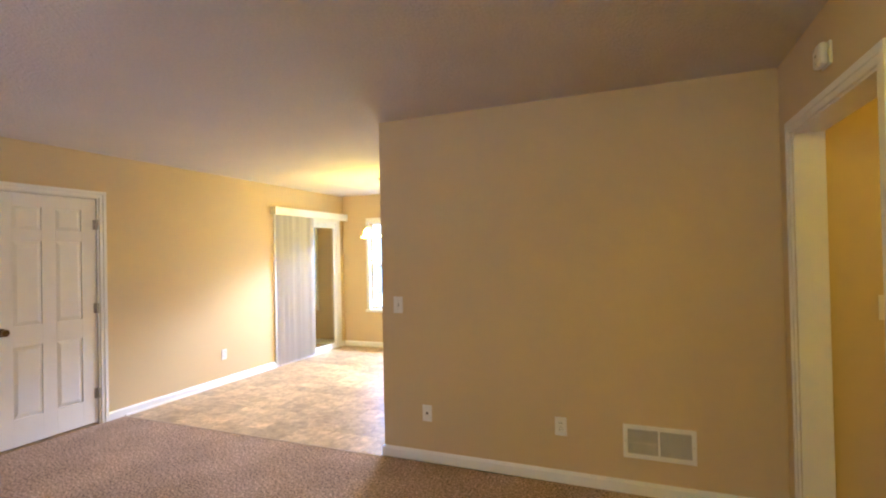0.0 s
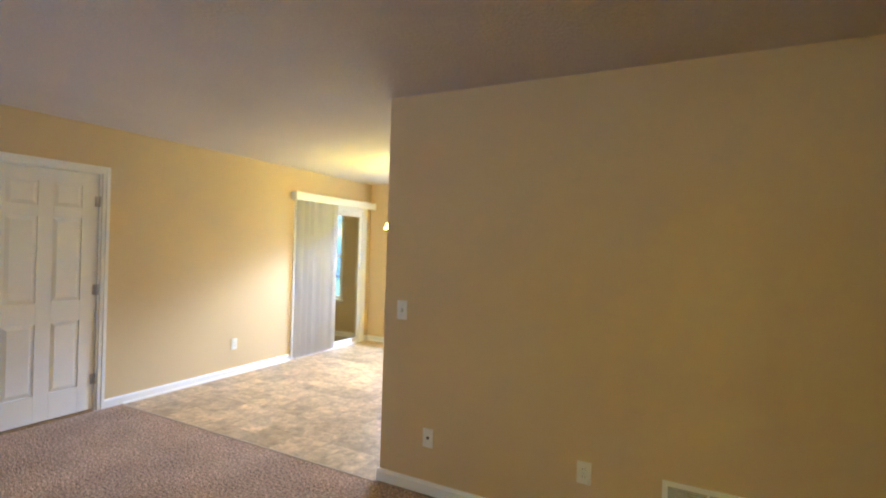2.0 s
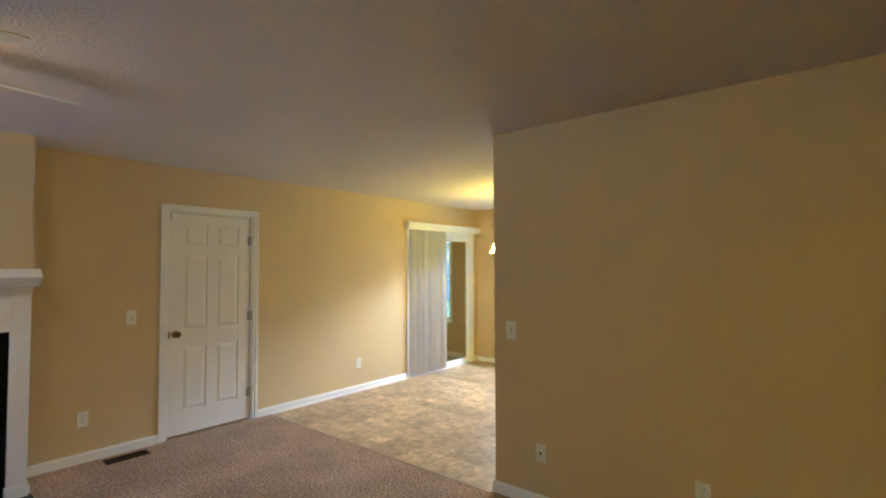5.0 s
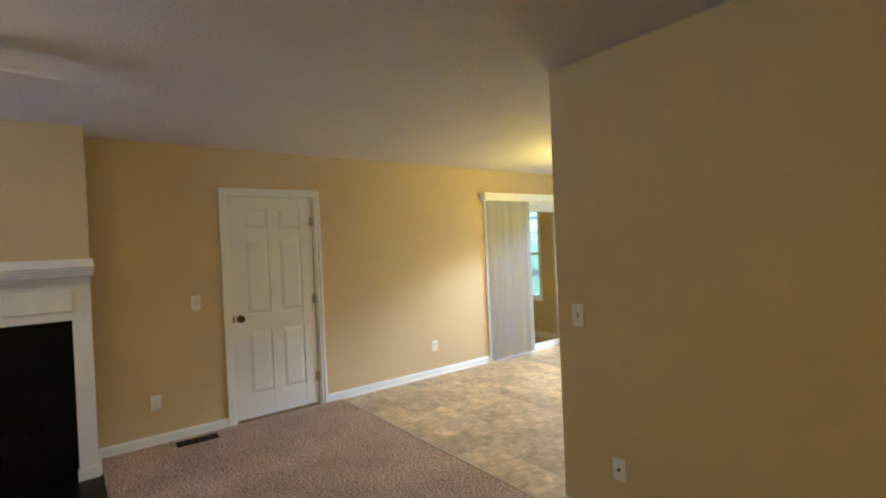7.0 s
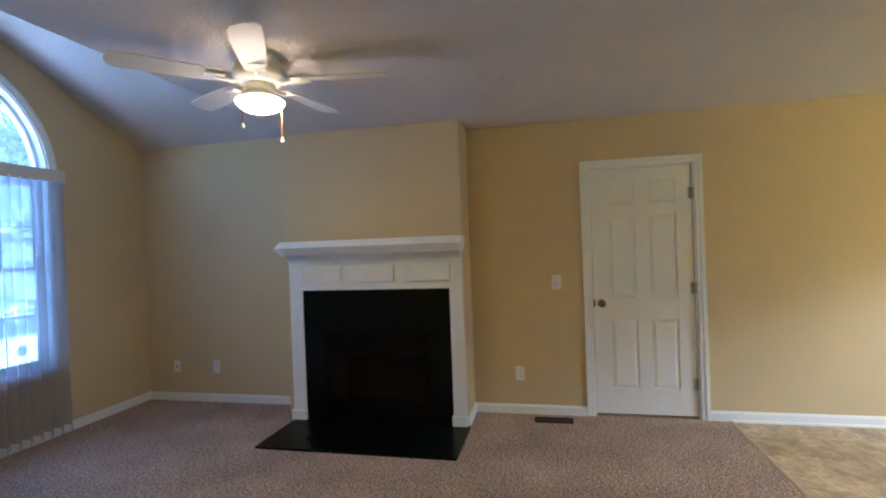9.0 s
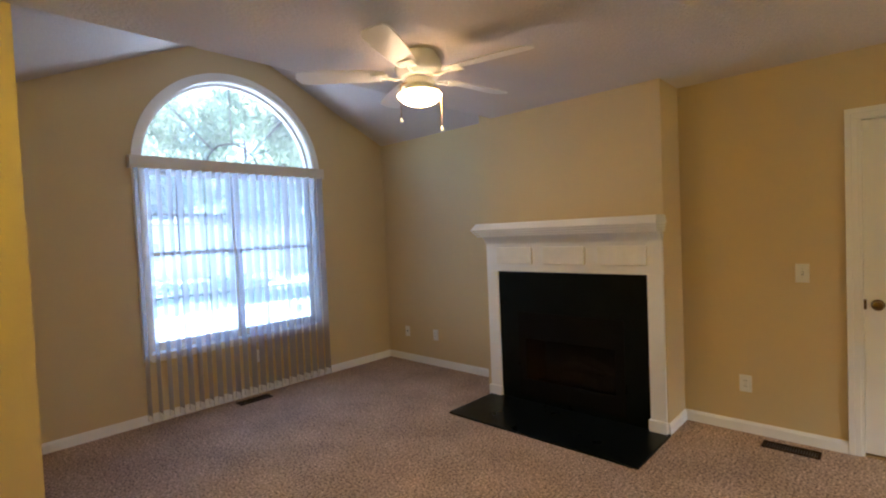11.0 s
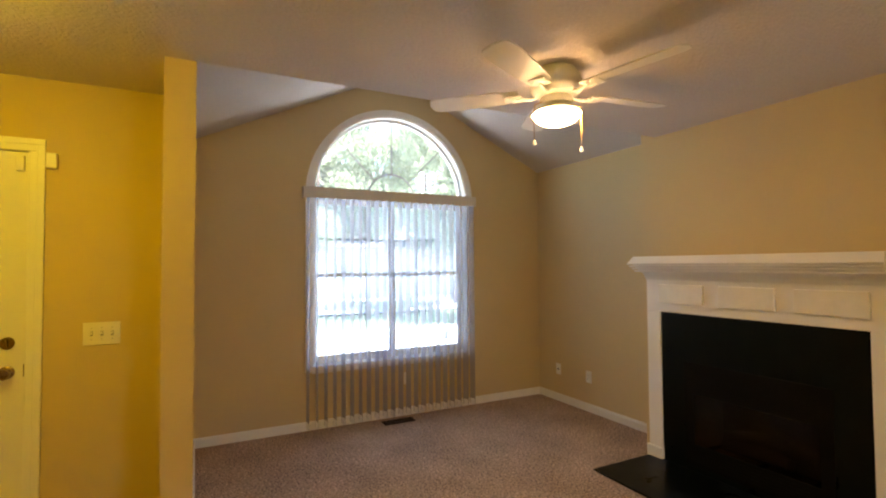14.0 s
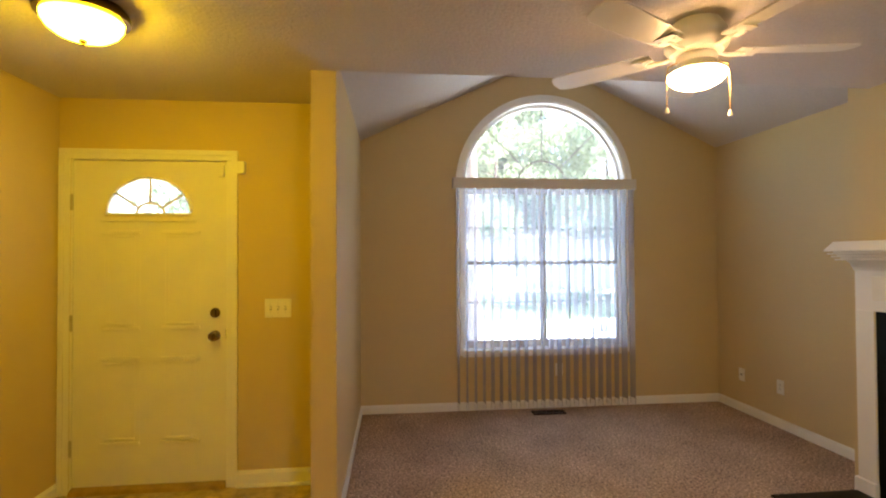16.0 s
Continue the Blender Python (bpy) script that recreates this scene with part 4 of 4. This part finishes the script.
# ---- switches, outlets, vents ----
def plate_pose(wall, u, z):
    """On a wall: 'w' faces +x, 'p' faces -y, 'n' faces +y; local x across, -y out of the wall, z up."""
    return {"w": pose(LX, u, z, 0, 0, 90), "p": pose(u, PY, z), "s": pose(u, WY, z, 0, 0, 180), "n": pose(u, DY, z, 0, 0, 180), "h": pose(u, H1 + 0.052, z)}[wall]


def cover(w, h, d=0.006):
    return box(-w / 2, -d, -h / 2, w / 2, -0.0004, h / 2, 0.0025)


def outlet(m, label="white duplex wall outlet", material=PLASTIC):
    o = thing("wall_outlet", m, label, "outlet", "wall outlets")
    part("cover_plate", cover(0.074, 0.118), material, o)
    for s in (-1, 1):
        r = part("socket", box(-0.017, -0.0085, s * 0.0195 - 0.0145, 0.017, -0.0062, s * 0.0195 + 0.0145, 0.003), material, o)
        part("slot", boxes((-0.008, -0.0092, s * 0.0195 - 0.004, -0.0055, -0.0087, s * 0.0195 + 0.007), (0.0055, -0.0092, s * 0.0195 - 0.004, 0.008, -0.0087, s * 0.0195 + 0.007)), DARKP, r)
    part("screw", lathe([(0, 0), (0.003, 0), (0.003, 0.001), (0, 0.001)], 10, pose(0, -0.0062, 0, 90, 0, 0)), HINGE, o)
    return o


def switch(m, gangs=1, label="white single toggle light switch", material=PLASTIC):
    o = thing("light_switch", m, label, "light switch")
    w = 0.074 + 0.046 * (gangs - 1)
    part("cover_plate", cover(w, 0.12), material, o)
    for g in range(gangs):
        x = (g - (gangs - 1) / 2) * 0.046
        # grey slot added round each toggle stands for the toggle's shadow
        part("slot", box(x - 0.0065, -0.0068, -0.0125, x + 0.0065, -0.0058, 0.0125), GREYP, o)
        part("toggle", box(x - 0.005, -0.018, -0.004, x + 0.005, -0.0062, 0.010, 0.002), material, o)
        for zz in (-0.030, 0.030):
            part("screw", box(x - 0.0025, -0.0072, zz - 0.0025, x + 0.0025, -0.0062, zz + 0.0025), HINGE, o)
    return o


def jack(m, label):
    o = thing("wall_jack", m, label, "wall jack")
    part("cover_plate", cover(0.072, 0.116), PLASTIC, o)
    part("connector", lathe([(0, 0.012), (0.004, 0.012), (0.0055, 0.010), (0.0055, 0.002), (0.009, 0.001), (0.009, 0), (0, 0)], 14, pose(0, -0.006, 0, 90, 0, 0)), DARKP, o, "dark coax connector", True)
    return o


switch(plate_pose("p", -1.378, 1.106), label="white single toggle switch on the partition")
jack(plate_pose("p", -1.164, 0.343), "white cable jack plate on the partition")
outlet(plate_pose("p", -0.233, 0.356), "white duplex outlet on the beige partition")
switch(plate_pose("w", 1.859, 1.112), label="white toggle switch beside the closet door")
outlet(plate_pose("w", 1.531, 0.34), "white duplex outlet beside the fireplace")
outlet(plate_pose("w", 4.35, 0.345), "white duplex outlet in the dining area")
outlet(plate_pose("w", -1.426, 0.343), "white duplex outlet in the window bay")
jack(plate_pose("w", -1.879, 0.341), "white cable jack in the window bay")
outlet(plate_pose("s", -2.657, 0.361), "white outlet behind the vertical blind")
switch(plate_pose("n", -0.336, 1.125), 3, "ivory three-gang toggle switch beside the front door", IVORY)
switch(plate_pose("h", 1.36, 1.165), 1, "ivory toggle switch in the hall", IVORY)


def return_grille():
    g = thing("air_return", pose((0.139 + 0.537) / 2, PY, 0.316), "white metal return air grille low on the partition", "vent")
    w, h, b = 0.199, 0.1, 0.026
    part("frame", boxes((-w, -0.010, -h, -w + b, -0.0005, h), (w - b, -0.010, -h, w, -0.0005, h), (-w + b, -0.010, h - b, w - b, -0.0005, h), (-w + b, -0.010, -h, w - b, -0.0005, -h + b), (-0.007, -0.0098, -h + b, 0.007, -0.0005, h - b), bevel=0.002), WHITE, g)
    # dark sheet gives the shade of the cavity behind the slats
    part("backing", box(-w + b, -0.0012, -h + b, w - b, -0.0004, h - b), DARKP, g)
    for s0, s1 in ((-w + b + 0.001, -0.008), (0.008, w - b - 0.001)):
        n = 11
        for i in range(n):
            z = -h + b + (2 * h - 2 * b) * (i + 0.5) / n
            tilt = 0.0022 + (0.006 if (s0 < 0 and i == 5) else 0)
            sl = extrude([(-0.0085, z - 0.0030 - tilt), (-0.0022, z + 0.0028), (-0.0018, z + 0.0040), (-0.0085, z - 0.0015 - tilt)], "x", s0, s1)
            part("slat", sl, SLATM, g)
    for x in (-w + 0.012, w - 0.012):
        part("screw", lathe([(0, 0), (0.0045, 0), (0.003, 0.0015), (0, 0.0015)], 10, pose(x, -0.010, 0, 90, 0, 0)), HINGE, g)


return_grille()


def floor_register(m, label):
    r = thing("floor_register", m, label, "floor vent", "floor registers")
    L, W = 0.153, 0.056
    part("frame", boxes((-L, -W, 0, L, -W + 0.014, 0.008), (-L, W - 0.014, 0, L, W, 0.008), (-L, -W + 0.014, 0, -L + 0.016, W - 0.014, 0.008), (L - 0.016, -W + 0.014, 0, L, W - 0.014, 0.008), bevel=0.002), REGISTER, r)
    # flat dark sheet in place of the shaded opening below
    part("duct", box(-L + 0.016, -W + 0.014, 0.0005, L - 0.016, W - 0.014, 0.0015), DARKP, r)
    for i in range(20):
        x = -L + 0.022 + (2 * L - 0.044) * i / 19
        part("slat", box(x - 0.0028, -W + 0.014, 0.002, x + 0.0028, W - 0.014, 0.0068), REGISTER, r)


floor_register(pose(-2.50, -2.045, 0.0), "brown metal floor register below the window")
floor_register(pose(-4.15, 1.80, 0.0, 0, 0, 90), "brown metal floor register by the closet door")


# ---- alarm and chime devices on the east wall ----
def east(u, z):
    """Local x runs along -y of the room, local -y points out of the wall into the room."""
    return pose(RX, u, z, 0, 0, -90)


def smoke_chime():
    o = thing("door_chime", east(2.43, 2.235), "small rounded white detector above the hall doorway", "detector")
    part("base", box(-0.049, -0.012, -0.047, 0.049, -0.0005, 0.047, 0.005), PLASTIC, o)
    part("cover", box(-0.048, -0.044, -0.046, 0.048, -0.0122, 0.046, 0.014), PLASTIC, o)
    part("lens", box(-0.010, -0.0448, -0.006, 0.010, -0.0436, 0.006, 0.0005), GREYP, o)


def siren_box():
    o = thing("siren_box", east(1.648, 1.893), "ivory alarm siren box with a slotted grille", "alarm siren")
    part("body", box(-0.072, -0.057, -0.044, 0.072, -0.0005, 0.044, 0.004), IVORY, o)
    for i in range(8):
        z = -0.030 + 0.0088 * i
        part("slot", box(-0.064, -0.0578, z - 0.0026, 0.040, -0.0565, z + 0.0026), DARKP, o)


def keypad():
    o = thing("alarm_keypad", east(1.708, 1.542), "ivory wall keypad with a small dark display", "keypad")
    part("body", box(-0.134, -0.026, -0.086, 0.148, -0.0005, 0.083, 0.006), IVORY, o)
    part("door", box(0.005, -0.034, -0.078, 0.142, -0.0262, 0.078, 0.004), IVORY, o)
    part("display", box(-0.085, -0.0275, 0.030, -0.030, -0.0255, 0.058, 0.0005), DARKP, o, "small black display")
    part("speaker", box(-0.090, -0.0272, -0.052, -0.022, -0.0256, 0.014, 0.001), GREYP, o, "grey speaker grille")
    for i in range(6):
        part("slot", box(-0.088, -0.0282, -0.046 + 0.0105 * i, -0.024, -0.0273, -0.042 + 0.0105 * i), DARKP, o)
    part("button", lathe([(0, 0), (0.010, 0), (0.009, 0.004), (0, 0.005)], 14, pose(-0.118, -0.026, 0.05, 90, 0, 0)), GREYP, o)
    part("mark", box(-0.085, -0.0268, -0.068, -0.04, -0.0258, -0.062), GREYP, o)
    for z in (-0.035, -0.055):
        part("button", box(0.03, -0.0362, z - 0.006, 0.05, -0.0338, z + 0.006, 0.001), IVORY, o)


smoke_chime()
siren_box()
keypad()


# ---- outdoors ----
# unseen eave, added to keep the sun out of the dining window
built("roof_eave", extrude([(FY + TH, 2.52), (FY + TH + 0.62, 2.44), (FY + TH + 0.62, 2.58), (FY + TH, 2.70)], "x", LX - 0.5, RX + 0.6), WHITE, "unseen eave added over the dining window to block the sun", "eave")
built("ground", box(-300, -400, -0.75, 300, 400, -0.55), GRASS, "pale sunlit lawn", "lawn")
built("pavement", boxes((-40, -12.5, -0.548, 30, -3.1, -0.54), (-40, -27.0, -0.548, 30, -17.5, -0.541)), CONCRETE, "bright concrete parking apron", "pavement")


def leaf_cloud(spots, count, size, seed):
    """Many small leaves scattered in uneven clumps."""
    rnd = random.Random(seed)
    verts, faces = [], []
    for cx, cy, cz, r, rz in spots:
        for _ in range(count):
            d = Vector((rnd.gauss(0, 1), rnd.gauss(0, 1), rnd.gauss(0, 1))).normalized() * (rnd.random() ** 0.45)
            p = Vector((cx + d.x * r, cy + d.y * r, cz + d.z * rz))
            q = Euler((rnd.uniform(0, 6.3), rnd.uniform(0, 6.3), rnd.uniform(0, 6.3))).to_quaternion()
            s = size * rnd.uniform(0.6, 1.5)
            k = len(verts)
            verts += [p + q @ Vector(v) for v in ((-s, 0, 0), (0, -s * 0.5, 0.1 * s), (s, 0, 0), (0, s * 0.5, 0.1 * s))]
            faces.append((k, k + 1, k + 2, k + 3))
    me = bpy.data.meshes.new("crown")
    me.from_pydata(verts, [], faces)
    return me


def tree(x, y, height, spread, seed, bare=2.5, girth=0.02, label="leafy tree with a brown trunk outside the window"):
    rnd = random.Random(seed)
    t = thing("tree", pose(x, y, -0.56), label, "tree", "trees outside")
    lean = rnd.uniform(-0.3, 0.3)
    part("trunk", tube([(0, 0, 0), (lean * 0.2, 0.05, height * 0.3), (lean * 0.6, 0.0, height * 0.6), (lean, 0.05, height * 0.92)], [height * girth, height * girth * 0.8, height * girth * 0.55, height * girth * 0.15], 12), BARK, t, "", True)
    spots = []
    for i in range(11):
        a = rnd.uniform(0, 6.28)
        h = bare + (height - bare) * (i + 0.5) / 11
        reach = spread * (0.45 + 0.55 * math.sin(math.pi * min(1, 0.2 + 0.75 * (h - bare) / (height - bare)))) * rnd.uniform(0.6, 1.0)
        e = Vector((lean + reach * math.cos(a), reach * math.sin(a), h + 0.4))
        part("limb", tube([(lean * h / height, 0, h - 0.5), (e.x * 0.5, e.y * 0.5, h), tuple(e)], [0.055, 0.035, 0.012], 6), BARK, t)
        spots.append((e.x, e.y, e.z, spread * 0.42, spread * 0.34))
        spots.append((e.x * 0.45, e.y * 0.45, e.z + 0.3, spread * 0.36, spread * 0.30))
    me = leaf_cloud(spots, 300 if y > -12 else 620, 0.10 if y > -12 else 0.17, seed)
    me.materials.append(LEAF)
    new("crown", me).parent = t


for k, (tx, ty, th, ts, tb) in enumerate(((-2.8, -8.0, 14.0, 2.6, 8.0), (-13.0, -20, 10, 3.2, 3.2), (1.6, -9.5, 7, 2.4, 1.6), (-3.2, -31, 13, 4.5, 3.5), (-9.5, -33, 14, 5, 3.0), (3.5, -33, 13, 5, 3.0), (-16, -30, 12, 4.5, 3.0), (-23, -25, 12, 4.5, 3), (-14.5, -14, 9, 3, 3), (9.5, -31, 12, 4.5, 3), (-5.8, -35, 15, 5, 3), (-12.6, -34, 16, 5, 3), (-7.6, -29, 11, 4, 3.4))):
    tree(tx, ty, th, ts, 20 + k, tb, 0.011 if k == 0 else 0.02)


def hedge(x, y, w, seed):
    h = thing("hedge", pose(x, y, -0.56), "low clipped green hedge beyond the lawn", "hedge", "hedges outside")
    rnd = random.Random(seed)
    spots = [(rnd.uniform(-w / 2, w / 2), rnd.uniform(-0.3, 0.3), rnd.uniform(0.25, 0.55), 0.42, 0.32) for _ in range(int(w * 4))]
    me = leaf_cloud(spots, 110, 0.05, seed)
    me.materials.append(HEDGE)
    new("foliage", me).parent = h
    for i in range(int(w)):
        part("stem", tube([(-w / 2 + i + 0.5, 0, 0), (-w / 2 + i + 0.5, 0, 0.4)], [0.03, 0.02], 6), BARK, h)


for k, (hx, hy, hw) in enumerate(((-3.6, -16.2, 3.0), (-8.2, -16.5, 4.0), (-13.8, -16.2, 3.4), (0.9, -16.6, 3.2))):
    hedge(hx, hy, hw, 60 + k)


def neighbour(x, y, w, d, h):
    b = thing("house", pose(x, y, -0.56), "long white single-storey building across the lot", "house", "houses outside")
    wall = part("wall", box(-w / 2, -d, 0, w / 2, 0, h), SIDING, b)
    for i in range(int(h / 0.2)):
        part("siding_board", extrude([(0.0005, 0.2 * i), (0.018, 0.2 * i), (0.004, 0.2 * i + 0.198), (0.0005, 0.2 * i + 0.198)], "x", -w / 2, w / 2), SIDING, wall)
    part("roof", extrude([(0.5, h - 0.02), (-d / 2, h + d * 0.10), (-d - 0.5, h - 0.02), (-d - 0.5, h + 0.1), (-d / 2, h + d * 0.10 + 0.14), (0.5, h + 0.1)], "x", -w / 2 - 0.5, w / 2 + 0.5), SHINGLE, b)
    n = int(w / 4)
    for i in range(n):
        cx = -w / 2 + (i + 0.5) * w / n
        win = part("window", boxes((cx - 0.55, 0.019, 1.0, cx - 0.47, 0.06, 2.2), (cx + 0.47, 0.019, 1.0, cx + 0.55, 0.06, 2.2), (cx - 0.47, 0.019, 2.12, cx + 0.47, 0.06, 2.2), (cx - 0.47, 0.019, 1.0, cx + 0.47, 0.06, 1.08)), WHITE, b)
        part("pane", box(cx - 0.47, 0.0188, 1.08, cx + 0.47, 0.03, 2.12), GREYP, win)


neighbour(-9.0, -27.5, 30, 7, 3.1)
# this second house is unseen, added to pale the slider's reflection
neighbour(-6.0, FY + 24.0, 34, 7, 3.4)


# ---- firebrick lining and vinyl tiles, piece by piece ----
def firebox_lining():
    o0, o1, oz0, oz1 = OPEN
    lin = built("firebox", boxes((LX + 0.001, o0 - 0.02, 0.02, LX + 0.012, o1 + 0.02, oz1 + 0.05)), FIREBLACK, "black firebox back", "firebox")
    bm = box(-0.004, -0.108, -0.030, 0.004, 0.108, 0.030, 0.002)
    me = mesh_of("brick", bm, BRICKM)
    for r in range(9):
        for c in range(5):
            y = o0 + 0.03 + 0.225 * c + (0.11 if r % 2 else 0)
            if y + 0.1 > o1 + 0.06:
                continue
            b = new("brick", me)
            b.parent = lin
            b.location = (LX + 0.016, y, oz0 + 0.04 + 0.068 * r)


# the breast is hollowed for the firebox
cb = bpy.data.objects["wall_chimney"]
bmc = bmesh.new()
o0, o1, oz0, oz1 = OPEN
for q in ((CB0, 0.0, EDGE - 0.002, 2.80), (EDGE - 0.002, 0.0, o0, CZ + 0.002), (o1, 0.0, CB1, CZ + 0.002), (o0, oz1, o1, CZ + 0.002), (o0, 0.0, o1, oz0)):
    add_box(bmc, LX, q[0], q[1], CBX, q[2], q[3])
bmesh.ops.remove_doubles(bmc, verts=bmc.verts, dist=1e-5)
bmc.to_mesh(cb.data)
bmc.free()
firebox_lining()


def vinyl_tiles():
    """Square and half tiles of the printed pattern, laid in staggered rows."""
    floor = bpy.data.objects["floor_kitchen"]
    rnd = random.Random(12)
    s, g = 0.3045, 0.0005

    def piece(w, d):
        return mesh_of("tile", box(-w / 2 + g, -d / 2 + g, -0.005, w / 2 - g, d / 2 - g, 0.0, 0.0006), VINYLF)

    full, tall, wide = piece(s, s), piece(s / 2, s), piece(s, s / 2)
    for i in range(13):
        for j in range(12):
            x, y = LX + 0.001 + s * (i + 0.5), PY - 0.030 + s * (j + 0.5)
            kind = rnd.choice((0, 0, 0, 1, 2))
            row = ((full, 0, 0),) if kind == 0 else ((tall, -s / 4, 0), (tall, s / 4, 0)) if kind == 1 else ((wide, 0, -s / 4), (wide, 0, s / 4))
            for me, dx, dy in row:
                t = new("tile", me)
                t.parent = floor
                t.location = (x + dx, y + dy, 0.0)


vinyl_tiles()
